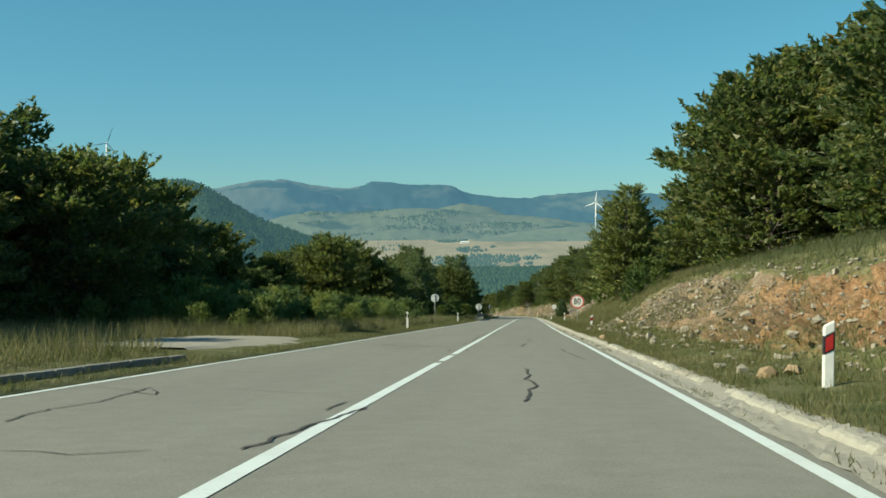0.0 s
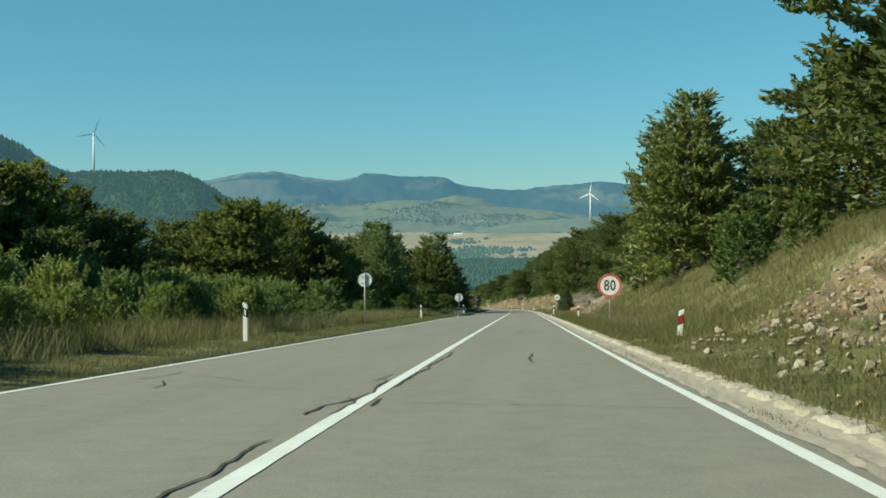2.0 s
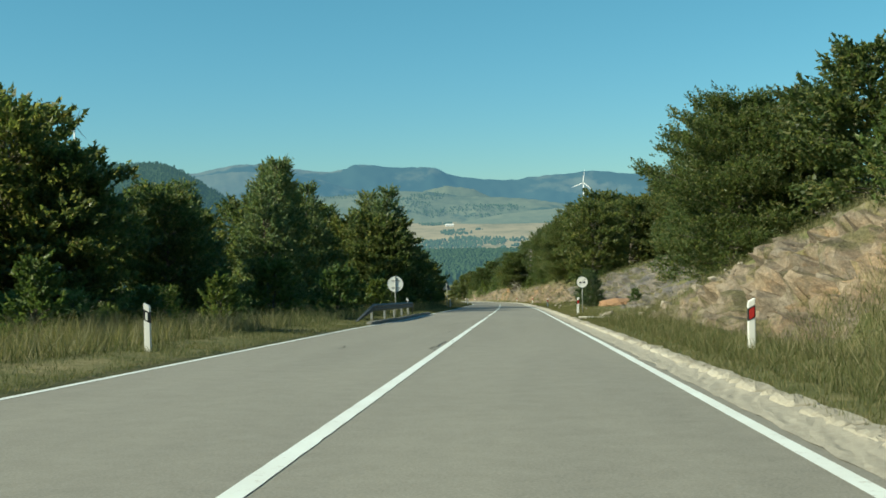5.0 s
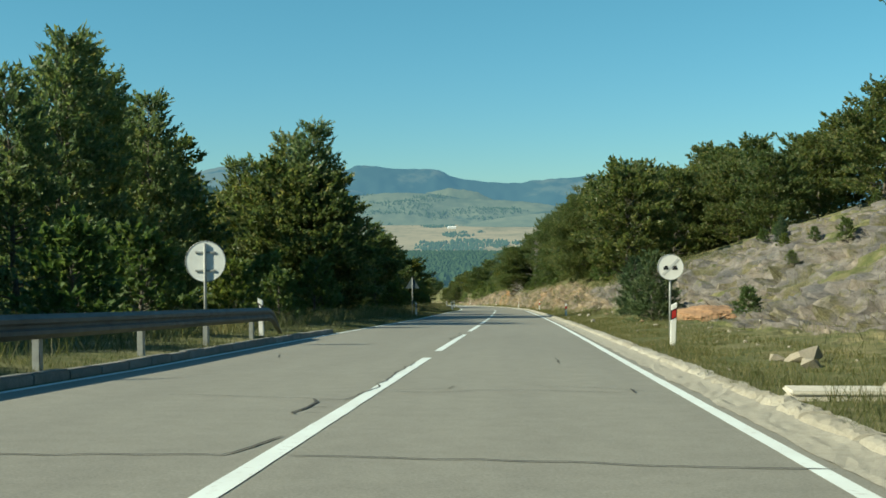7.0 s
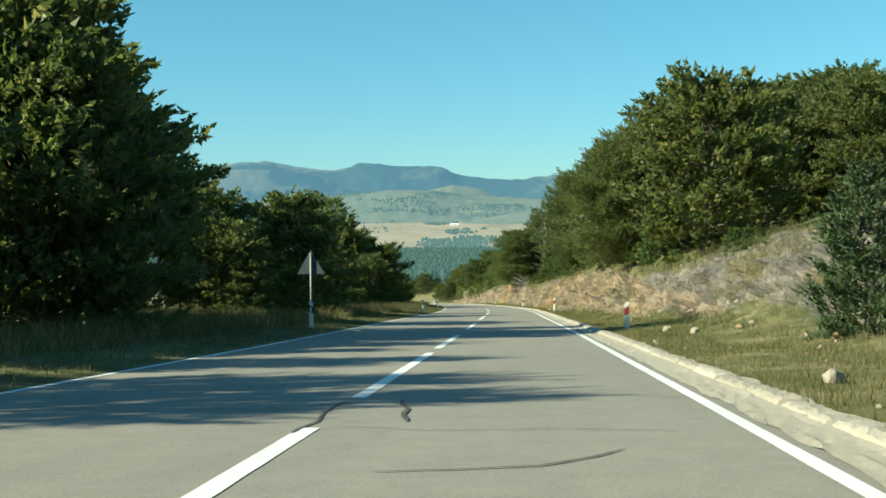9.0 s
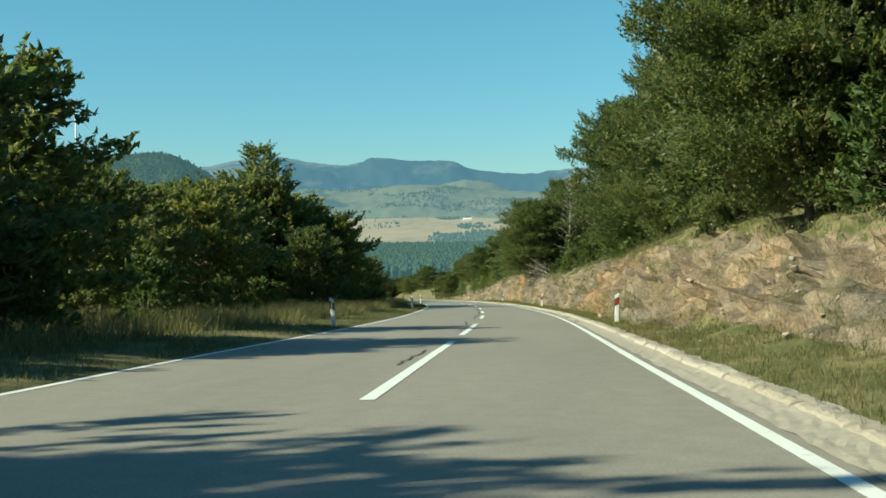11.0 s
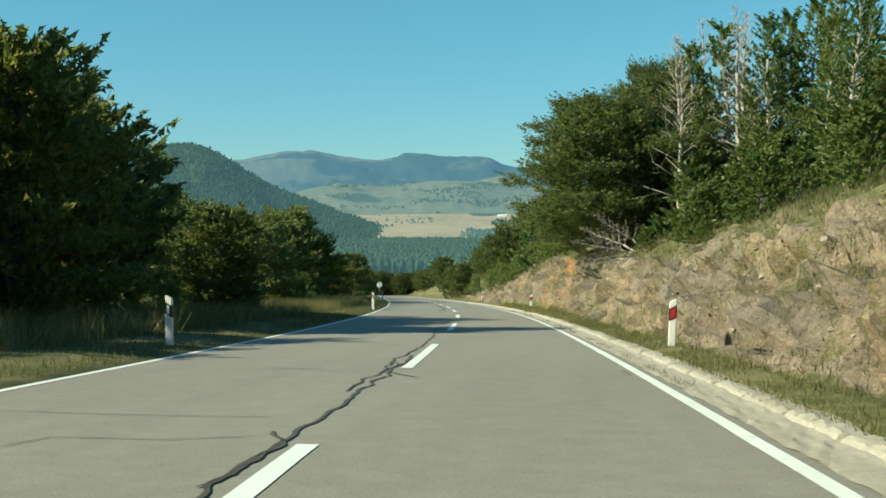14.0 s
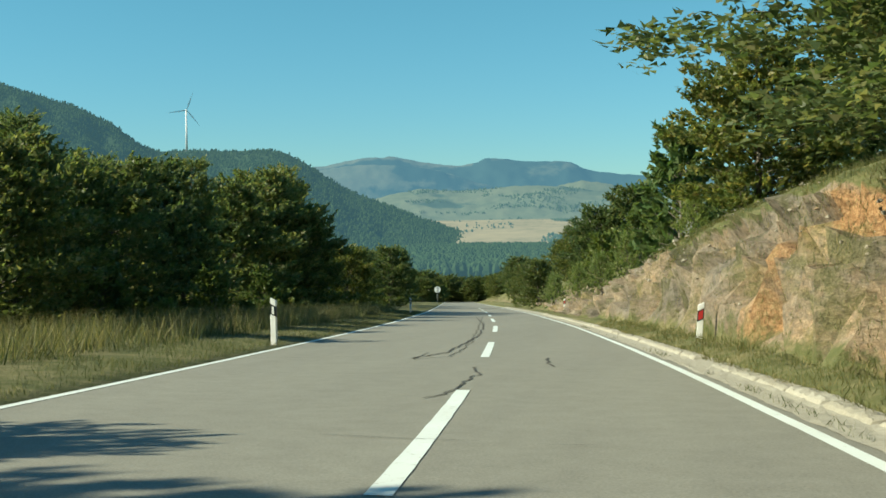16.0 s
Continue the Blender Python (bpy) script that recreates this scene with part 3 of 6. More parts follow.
ys = np.concatenate([np.arange(-20, 430, 0.24), np.arange(430, 618, 2.0)])
ds = np.concatenate([np.arange(-0.3, 6.6, 0.19), np.linspace(6.8, 8, 5), np.linspace(8.3, 20, 30), np.linspace(21, 60, 12)])
bv, brock, bochre, bscree = [], [], [], []
for y in ys:
    zs, zs2 = right_z(ds, y), right_z(ds + 0.4, y)
    cx, e = float(ctr(y)), float(right_edge(y))
    rk = float(np.interp(y, *ROCKY))
    for d, z, z2 in zip(ds, zs, zs2):
        steep = min(1.0, max(0.0, (z2 - z) / 0.4 * 1.7 - 0.35))
        px0 = cx + e + d
        far_slope = np.interp(d, [3.4, 5.2, 20, 26], [0, 1, 1, 0]) * np.interp(y, [150, 160, 205, 235], [0, 1, 1, 0]) * min(1.0, max(0.0, 1.0 + 1.1 * fbm(px0 * 0.22, y * 0.16, 4, 3)))
        a = max(steep * rk * float(np.interp(d, [0.5, 1.1], [0.08, 1])), far_slope * 0.95, 0.0)
        px = cx + e + d
        lump = fbm(px * 0.5, y * 0.5, z * 0.9, 5)
        ridge = 1 - abs(fbm(px * 0.35 + y * 0.25, y * 0.45, z * 1.1, 4))
        crag = 0.0
        if a > 0.05:
            # dipping beds broken into blocks
            q = Vector((px * 1.1 + 0.25 * lump, y * 0.75 + 0.5 * z + 0.3 * lump, z * 2.3 - 0.55 * y * 0.75))
            far, near = noise.voronoi(q)
            block = noise.cell(near[0] * 3.7) - 0.5
            gap = min(1.0, (far[1] - far[0]) / 0.22)
            q2 = q * 2.7
            far2, near2 = noise.voronoi(q2)
            crag = 1.5 * (0.05 * fbm(px * 2.3, y * 2.3, z * 3.1, 3) + 0.26 * lump + 0.40 * (ridge - 0.75) + 0.42 * block - 0.34 * (1 - gap) + 0.08 * (noise.cell(near2[0] * 5.1) - 0.5) - 0.06 * (1 - min(1.0, (far2[1] - far2[0]) / 0.25))) * min(1.0, a)
        soft = 0.06 * fbm(px * 0.8, y * 0.8, 3.0, 3) * min(1, max(0, d))
        bv.append((px - crag * 0.8, y + 0.12 * crag, z + soft + crag * 0.55 - (0.25 if d < -0.1 else 0)))
        brock.append(a * 1.15)
        streak = max(0.0, 1 - abs(y - 327.5 + 2.7 * d + 0.8 * lump) / 1.7) * (d > 0.2)
        foot = float(np.interp(d, [1.2, 2.6], [1, 0]) * np.interp(y, [172, 176, 184, 188], [0, 1, 1, 0]))
        bochre.append(max(1.2 * streak, foot, float(np.interp(y, [-30, 8, 24, 36, 60, 200, 225, 240, 256, 259, 266, 270, 296, 314, 319, 340, 440], [.5, .95, .9, .4, .35, .05, .15, .28, .2, .6, .6, .15, .15, .2, .3, .2, .2]))))
        bscree.append(float(far_slope > 0.05) * (1 - foot))
bank_me = mesh_of("bank", to_world(np.array(bv, dtype=float)), grid_faces(len(ys), len(ds)), BANK, False)
att = bank_me.attributes.new("rock", "FLOAT", "POINT")
att.data.foreach_set("value", np.array(brock, dtype=np.float32))
att = bank_me.attributes.new("ochre", "FLOAT", "POINT")
att.data.foreach_set("value", np.array(bochre, dtype=np.float32))
att = bank_me.attributes.new("scree", "FLOAT", "POINT")
att.data.foreach_set("value", np.array(bscree, dtype=np.float32))
tagged(new("bank", bank_me), "cut bank of ochre and grey rock with dry grass beside the road", "bank", "", "structure")

# left side: verge and field
LD = np.array([-0.25, 0, 0.5, 1, 2, 3, 4.5, 6, 8, 10, 13, 16, 20, 26, 34, 45, 60])
LZ = np.array([-.2, .01, .05, .09, .12, .13, .15, .16, .18, .2, .3, .4, .5, .6, .6, .3, -.8])


def left_edge(y):
    return left_line(y) - 0.12


def left_ground(x, y):
    return float(np.interp(-(x - float(ctr(y)) - float(left_edge(y))), LD, LZ))


ys = np.arange(-30, 618, 1.0)
lv = []
for y in ys:
    cx, e = float(ctr(y)), float(left_edge(y))
    for d, z in zip(LD, LZ):
        lv.append((cx + e - d + (jag(y, 3, 0.2) if d >= 0.5 else 0), y, z + 0.05 * fbm(d, y * 0.3, 0) * min(1, max(0, d))))
verge_me = mesh_of("verge", to_world(np.array(lv, dtype=float)), grid_faces(len(ys), len(LD)), BANK, True)
att = verge_me.attributes.new("rock", "FLOAT", "POINT")
att.data.foreach_set("value", np.zeros(len(lv), dtype=np.float32))
tagged(new("verge", verge_me), "grassy verge and rough field beside the road", "verge", "", "structure")

# broken concrete channel along the right edge line
gut = strip("gutter", -30, 430, 0.22, lambda y: [right_line(y) + 0.15 + jag(y, 2, 0.06)] + [right_line(y) + q for q in (.22, .29, .36, .43, .50)] + [right_line(y) + 0.80 + jag(y, 6, 0.10)], KERB, "pale crumbled concrete channel beside the edge line", "gutter",
            z=lambda j, y: (0.008, 0.013, 0.014, 0.016, 0.02, 0.03, 0.05)[j] + 0.014 * fbm(y * 3.1, j * 1.3, 0, 3))


def lump_mesh(name, size, seed, mat):
    """An angular broken stone."""
    r = random.Random(seed)
    bm = bmesh.new()
    for _ in range(17):
        p = Vector((r.gauss(0, 1), r.gauss(0, 1), r.gauss(0, 1))).normalized() * r.uniform(.38, .55)
        bm.verts.new((p.x * size[0], p.y * size[1], p.z * size[2]))
    bmesh.ops.convex_hull(bm, input=bm.verts[:])
    bmesh.ops.delete(bm, geom=[v for v in bm.verts if not v.link_faces], context="VERTS")
    bmesh.ops.recalc_face_normals(bm, faces=bm.faces[:])
    me = bpy.data.meshes.new(name)
    bm.to_mesh(me)
    bm.free()
    me.materials.append(mat)
    return me


kerb = new("kerb")
tagged(kerb, "broken pale concrete kerb along the right lane", "kerb", "", "structure")
def kerb_mesh(seed, broken):
    """A length of cast concrete kerb with a worn, chipped crown."""
    prof = ((-.03, -.12), (-.015, .0), (.0, .035), (.015, .062), (.05, .078), (.11, .082), (.18, .080), (.23, .066), (.26, .025), (.27, -.12))
    n = 30
    v = []
    for i in range(n + 1):
        y = 1.5 * i / n
        end = min(i, n - i) < 2
        chip = max(0.0, fbm(y * 2.6, seed * 5.0, 1.0, 3) - (0.05 if broken else 0.33)) * (0.26 if broken else 0.16)
        slump = 0.03 * fbm(y * 0.9, seed * 2.0, 7.0, 2) if broken else 0.0
        for j, (x, z) in enumerate(prof):
            top = 2 < j < 8
            r = 0.020 * fbm(y * 5.5, j * 0.7, seed * 3.3, 4) + 0.008 * fbm(y * 19, j * 2.0, seed, 2)
            z2 = z + (r - chip * (1.25 - 0.09 * j) + slump if z > 0 else 0.0) - (0.012 if end and top else 0)
            v.append((x + 0.7 * r + (chip * 0.5 if j < 5 else -0.3 * chip), y, -0.12 if i in (0, n) else max(z2, 0.004) if 0 < j < 9 else z))
    return mesh_of("kerb_stone", v, grid_faces(n + 1, len(prof)), KERB)


stones = [kerb_mesh(k, k > 4) for k in range(10)]
rng = random.Random(4)
y = -6.0
while y < 372:
    ragged = 12 < y < 158
    if rng.random() > (0.06 if ragged else 0.015):
        ob = new("kerb_stone", stones[rng.randrange(5, 10) if ragged and rng.random() < 0.7 else rng.randrange(5)])
        ob.parent = kerb
        u = float(right_line(y)) + 0.50 + 0.012 * rng.uniform(-1, 1)
        yaw = math.degrees(math.atan(-float(np.interp(y, YS, SL)))) + rng.uniform(-.5, .5)
        ob.matrix_basis = Matrix.Translation(W(float(ctr(y)) + u, y, -0.012 + 0.018 * rng.random())) @ pose(0, 0, 0, -SLOPE + rng.uniform(-.3, .3), rng.uniform(-1.5, 1.5), yaw) @ Matrix.Diagonal((rng.uniform(.95, 1.15), 1.0, rng.uniform(.85, 1.1), 1))
    y += 1.51

# crack sealing on the asphalt
def crack(points, wide, name="crack_seal"):
    """A poured seal that follows a crack in the asphalt."""
    width, wob, seed = wide * 0.44, 0.075 if wide > 0.045 else 0.035, points[0][0] * 3.1 + points[0][1]
    wob *= min(1.0, sum(math.dist(p, q) for p, q in zip(points, points[1:])) / 3)
    pts = []
    for (xa, ya), (xb, yb) in zip(points, points[1:]):
        n = max(2, int(math.hypot(xb - xa, yb - ya) / 0.13))
        pts += [(xa + (xb - xa) * i / n, ya + (yb - ya) * i / n) for i in range(n)]
    pts.append(points[-1])
    v = []
    for i, (x, y) in enumerate(pts):
        a, b = pts[max(0, i - 1)], pts[min(len(pts) - 1, i + 1)]
        t = Vector((b[0] - a[0], b[1] - a[1])).normalized()
        n = Vector((-t.y, t.x))
        o = wob * fbm(x * 1.9 + seed, y * 1.5, seed, 4)
        w = width * (0.55 + 0.6 * abs(fbm(x * 4, y * 4, seed + 5, 2)) + 0.25) * (0.5 if i in (0, len(pts) - 1) else 1)
        for s in (-0.5, 0.5):
            v.append((x + n.x * (o + s * w), y + n.y * (o + s * w), 0.0085))
    me = mesh_of(name, to_world(np.array(v, dtype=float)), grid_faces(len(pts), 2), BITUMEN)
    ob = new(name, me)
    ob.parent = road
    return ob


crack([(-3.63, 7.74), (-3.39, 7.75), (-3.08, 7.58), (-2.6, 7.86)], 0.05)
crack([(-1.97, 7.92), (-1.95, 8.41), (-1.87, 9.14), (-1.8, 10.11), (-1.67, 11.51)], 0.09)
crack([(-4.61, 9.83), (-4.79, 11.19), (-4.57, 12.14), (-4.69, 13.44), (-4.79, 14.58)], 0.06)
crack([(-1.98, 11.16), (-1.95, 12.23)], 0.06)
crack([(-4.86, 13.93), (-4.33, 13.17), (-4.67, 14.15)], 0.05)
crack([(-4.65, 14.15), (-3.62, 14.18), (-2.09, 13.06)], 0.035)
crack([(-6.0, 14.89), (-5.26, 14.34), (-4.83, 13.93)], 0.03)
crack([(-0.07, 19.6), (0.0, 17.49), (-0.04, 16.45), (0.06, 15.41), (0.01, 13.78), (-0.03, 12.3)], 0.08)
crack([(-0.35, 24.3), (-0.28, 24.64), (0.05, 25.16)], 0.06)
crack([(0.14, 25.46), (1.02, 24.94), (1.54, 24.86)], 0.04)
crack([(-0.27, 25.98), (0.29, 25.13), (0.72, 24.93)], 0.04)
crack([(-3.72, 26.19), (-2.71, 25.92)], 0.05)
crack([(0.9, 27.31), (1.11, 23.37)], 0.04)
crack([(-1.97, 28.23), (-2.0, 28.81), (-2.02, 29.49), (-1.94, 30.27)], 0.04)
crack([(-3.68, 29.89), (-3.59, 30.52), (-3.45, 31.43)], 0.045)
crack([(-1.62, 29.97), (-1.55, 29.01), (-1.53, 28.35)], 0.04)
crack([(-3.72, 29.98), (-3.15, 29.96), (-2.55, 29.84)], 0.03)
crack([(0.8, 30.32), (0.87, 29.17), (0.87, 28.03)], 0.06)
crack([(-3.08, 31.94), (-3.02, 32.82), (-2.99, 33.19)], 0.05)
crack([(-1.34, 32.21), (-0.22, 32.03), (1.23, 31.79)], 0.03)
crack([(-1.33, 32.21), (-1.34, 32.59)], 0.05)
crack([(-4.78, 32.25), (-4.51, 32.84), (-4.21, 33.51), (-4.16, 35.73), (-4.17, 38.14)], 0.05)
crack([(-4.1, 33.25), (-3.63, 32.32), (-3.44, 31.72)], 0.07)
crack([(-1.43, 33.36), (-0.18, 33.25), (1.04, 32.97)], 0.03)
crack([(-4.4, 34.47), (-4.17, 33.8), (-3.64, 33.35), (-3.21, 32.08), (-3.23, 31.98)], 0.06)
crack([(-2.0, 34.79), (-2.0, 36.17), (-1.84, 37.52), (-1.95, 41.92), (-1.94, 45.52)], 0.06)
crack([(-3.62, 35.11), (-2.3, 34.22)], 0.025)
crack([(-5.62, 35.35), (-4.43, 34.47), (-3.61, 33.42), (-2.07, 31.91)], 0.035)
crack([(-3.6, 35.38), (-3.33, 34.54), (-3.21, 33.58), (-2.94, 33.2), (-2.8, 32.11)], 0.06)
crack([(-0.17, 35.61), (-0.12, 34.28), (-0.2, 33.44), (-0.21, 32.13)], 0.08)
crack([(0.02, 41.45), (0.04, 39.41), (-0.06, 37.63)], 0.06)
crack([(-2.05, 47.37), (-2.06, 48.28), (-1.89, 48.9), (-1.83, 49.97), (-1.92, 52.11)], 0.08)
crack([(-1.85, 47.38), (-1.84, 47.93), (-1.79, 48.54), (-1.98, 49.27)], 0.06)
crack([(-1.61, 48.23), (-1.61, 49.11)], 0.08)
crack([(-0.3, 48.36), (-0.22, 48.54)], 0.025)
crack([(-1.32, 48.56), (-0.82, 48.54), (-0.54, 48.41), (-0.3, 48.36), (0.42, 48.25), (1.41, 48.03)], 0.035)
crack([(-1.08, 48.65), (-0.86, 48.73)], 0.025)
crack([(-4.43, 50.53), (-4.45, 50.99), (-4.72, 51.89)], 0.05)
crack([(-1.67, 50.8), (-1.64, 52.41), (-1.63, 55.15), (-1.57, 60.59)], 0.07)
crack([(-4.65, 50.99), (-3.76, 50.98), (-2.55, 50.33)], 0.03)
crack([(-2.06, 51.83), (-1.95, 53.23)], 0.05)
crack([(-5.16, 52.08), (-5.04, 52.71), (-5.03, 53.81)], 0.05)
crack([(-1.65, 52.23), (-1.54, 52.22)], 0.05)
crack([(-4.73, 53.11), (-4.28, 52.68), (-3.65, 51.75)], 0.035)
crack([(-0.02, 59.89), (-0.06, 57.99), (-0.03, 56.33)], 0.07)
crack([(-1.98, 74.73), (-2.01, 75.6), (-1.98, 76.24), (-1.86, 77.01), (-1.99, 78.18)], 0.1)
crack([(-1.74, 74.73), (-1.75, 75.59)], 0.07)
crack([(-2.42, 74.78), (-2.03, 74.92)], 0.035)
crack([(1.3, 78.09), (1.36, 77.91)], 0.06)
crack([(-4.78, 78.43), (-3.91, 78.76), (-2.94, 78.95)], 0.04)
crack([(-1.89, 78.79), (-0.6, 78.47), (0.32, 78.14), (1.37, 77.95)], 0.03)
crack([(-0.18, 79.71), (-0.27, 78.31), (-0.25, 77.87), (-0.36, 77.3), (-0.35, 76.33)], 0.08)
crack([(-4.15, 80.53), (-4.36, 81.67), (-4.68, 82.58), (-4.75, 84.75), (-4.89, 85.42)], 0.06)
crack([(-2.62, 80.61), (-2.57, 82.27), (-2.45, 83.01), (-2.52, 83.87)], 0.07)
crack([(-2.35, 81.73), (-2.1, 81.3)], 0.05)
crack([(-3.42, 82.73), (-2.78, 82.66), (-2.57, 82.27)], 0.035)
crack([(-4.26, 83.22), (-3.94, 84.05), (-4.03, 85.3)], 0.04)
crack([(-1.78, 83.78), (-1.72, 84.72)], 0.06)
crack([(-2.87, 87.04), (-2.65, 90.98)], 0.04)
crack([(-5.4, 88.72), (-4.51, 86.83), (-4.13, 88.12), (-3.65, 90.04)], 0.04)
crack([(-4.5, 92), (-3.2, 96)], 0.06)
crack([(-1.91, 117.95), (-2.02, 118.58), (-2.0, 119.34), (-1.95, 120.46), (-1.96, 122.25)], 0.09)
crack([(-3.95, 119.07), (-3.95, 119.96), (-4.06, 120.67)], 0.055)
crack([(-1.65, 119.41), (-1.68, 119.65)], 0.09)
crack([(-1.75, 119.42), (-1.68, 119.58), (-1.17, 119.11), (-0.39, 118.99), (0.35, 118.76), (0.87, 118.66)], 0.04)
crack([(-4.27, 119.76), (-3.36, 119.69), (-2.78, 119.75)], 0.03)
crack([(-1.29, 119.88), (-0.39, 119.65), (0.64, 119.74), (1.46, 119.85)], 0.025)
crack([(-1.82, 122.23), (-1.8, 122.73)], 0.05)
crack([(-5.09, 124.94), (-3.75, 124.9), (-2.71, 124.82)], 0.03)
crack([(-1.5, 125.78), (-1.36, 125.54)], 0.05)
crack([(-2.29, 129.19), (-2.32, 130.2)], 0.06)
crack([(-1.7, 141.3), (0, 141.1), (1.5, 140.9)], 0.06)
crack([(-5.6, 141.2), (-2.1, 141.3), (-1.95, 142.3)], 0.06)
crack([(-2.12, 144.06), (-1.93, 143.94)], 0.035)
crack([(-2.12, 144.49), (-1.95, 144.59)], 0.05)
crack([(-2.21, 145.26), (-1.94, 145.27), (-1.84, 146.94), (-1.91, 152.05)], 0.05)
crack([(-2.27, 145.4), (-2.18, 145.05), (-2.16, 144.53), (-2.19, 144.02), (-2.14, 143.9)], 0.08)
crack([(-3.82, 145.77), (-3.56, 145.82), (-2.77, 145.57), (-2.05, 145.41)], 0.04)
crack([(-1.7, 146.37), (-1.15, 146.22), (-0.64, 146.6), (-0.18, 146.62), (0.85, 146.31)], 0.045)
crack([(-1.65, 146.56), (-1.2, 146.69), (-1.03, 146.77), (-1.0, 147.18)], 0.03)
crack([(0.94, 146.86), (0.93, 146.31)], 0.07)
crack([(-0.18, 147.3), (0.51, 147.04), (1.32, 146.33)], 0.03)
crack([(-4.29, 153.43), (-4.52, 154.61), (-4.08, 154.34)], 0.035)
crack([(0.34, 153.55), (0.34, 151.92)], 0.04)
crack([(-1.93, 162.85), (-1.98, 163.46), (-1.95, 163.88), (-1.9, 164.64), (-1.85, 165.69), (-1.85, 166.8)], 0.08)
crack([(-1.96, 163.24), (-2.04, 163.69), (-2.0, 164.07), (-1.93, 164.26)], 0.05)
crack([(-1.74, 163.89), (-1.38, 163.82), (-0.95, 163.76), (-0.69, 163.91), (-0.0, 163.78), (0.26, 163.67), (0.5, 163.47), (1.3, 163.49)], 0.045)
crack([(0.86, 163.9), (1.01, 163.48)], 0.04)
crack([(-1.74, 164.07), (-1.47, 164.16)], 0.03)
crack([(-2.0, 167.79), (-2.0, 168.7), (-1.82, 168.92)], 0.09)
crack([(-2.01, 168.23), (-1.82, 168.04), (-1.91, 168.92)], 0.05)
crack([(-2.66, 171.95), (-0.7, 171.45)], 0.025)
crack([(-5.52, 173.56), (-5.14, 172.87), (-4.17, 172.22)], 0.03)
crack([(-1.08, 177.69), (-0.66, 177.77), (-0.17, 177.9), (0.05, 178.17), (0.34, 178.61)], 0.06)
crack([(-1.86, 179.46), (-1.85, 180.31), (-1.89, 181.36), (-1.85, 181.9)], 0.07)
crack([(-1.66, 179.92), (-0.93, 179.63), (0.02, 179.73), (0.76, 179.59)], 0.03)
crack([(-1.31, 180.51), (0.09, 180.58)], 0.02)
crack([(-2.43, 181.37), (-2.37, 181.27)], 0.07)
crack([(-4.54, 181.41), (-3.28, 181.23), (-2.4, 181.22), (-1.85, 181.11)], 0.03)
crack([(-1.36, 182.0), (-1.24, 181.2), (-1.22, 180.73), (-1.15, 180.22)], 0.1)
crack([(-0.31, 183.26), (0.44, 182.56), (1.18, 182.23)], 0.025)
crack([(-1.98, 183.32), (-1.92, 183.7)], 0.06)
crack([(-2.29, 185.01), (-1.09, 184.76)], 0.03)
crack([(-1.87, 186.02), (-0.65, 185.42), (0.02, 185.08)], 0.025)
crack([(-2.46, 226.55), (-2.47, 227.26), (-2.45, 227.85), (-2.49, 228.88), (-2.45, 230.72)], 0.09)
crack([(0.3, 228.24), (0.67, 228.15)], 0.03)
crack([(-2.19, 229.04), (-1.4, 228.86), (-0.62, 228.63), (-0.04, 228.53), (-0.51, 228.38)], 0.035)
crack([(-5.51, 230.58), (-5.51, 231.27), (-5.55, 231.99), (-5.48, 233.04), (-5.2, 232.65), (-5.09, 232.16), (-5.3, 231.55)], 0.06)
crack([(-5.82, 231.22), (-4.32, 231.27), (-3.09, 231.0)], 0.025)
crack([(-1.45, 233.16), (-0.16, 233.08)], 0.02)
crack([(-2.36, 235.01), (-1.51, 234.94), (-0.5, 233.92), (0.16, 233.45)], 0.03)
crack([(-0.09, 235.12), (-0.07, 234.62)], 0.06)
crack([(-4.17, 235.17), (-3.69, 234.63), (-3.3, 233.7)], 0.04)
crack([(-1.62, 235.81), (-1.49, 234.54)], 0.07)
crack([(-2.6, 240.77), (-2.61, 243.87)], 0.06)
crack([(-2.9, 254.01), (-2.95, 254.78), (-3.0, 255.93), (-3.04, 256.84), (-3.08, 258.45), (-3.16, 260.51), (-3.24, 264.65)], 0.085)
crack([(-3.04, 256.84), (-2.94, 256.77), (-2.99, 257.36)], 0.05)
crack([(-5.83, 259.67), (-5.67, 259.55), (-4.95, 259.48), (-4.12, 259.55), (-3.26, 259.12)], 0.04)
crack([(-3.41, 262.57), (-3.09, 261.8)], 0.04)
crack([(-3.24, 264.65), (-3.67, 273.01), (-4.27, 284.65)], 0.085)
crack([(-3.08, 268.01), (-2.05, 267.71)], 0.02)
crack([(-3.73, 272.73), (-3.72, 273.37), (-3.71, 274.31), (-3.95, 275.02)], 0.09)
crack([(-5.42, 274.02), (-5.32, 274.51), (-4.5, 274.48), (-3.98, 274.79)], 0.04)
crack([(-6.48, 276.06), (-5.47, 275.91), (-4.15, 275.89)], 0.04)
crack([(-4.1, 278.27), (-4.14, 279.0), (-4.19, 279.97), (-4.12, 280.58), (-4.2, 281.4), (-4.39, 283.15), (-4.43, 284.44), (-4.52, 287.09)], 0.07)
crack([(-4.52, 280.46), (-4.13, 280.92)], 0.025)
crack([(-4.17, 281.17), (-3.82, 280.47), (-3.65, 280.19)], 0.07)
crack([(-6.63, 281.23), (-5.65, 281.26), (-4.83, 281.47)], 0.035)
crack([(-5.73, 281.67), (-4.83, 281.19), (-4.13, 281.1), (-2.74, 281.31), (-1.92, 281.26), (-1.32, 281.17)], 0.035)
crack([(-1.28, 281.73), (-1.19, 281.09), (-1.34, 281.1)], 0.05)
crack([(-4.45, 283.14), (-4.24, 282.78), (-4.18, 282.14), (-4.2, 281.4)], 0.06)
crack([(-3.65, 284.21), (-2.48, 284.27)], 0.02)
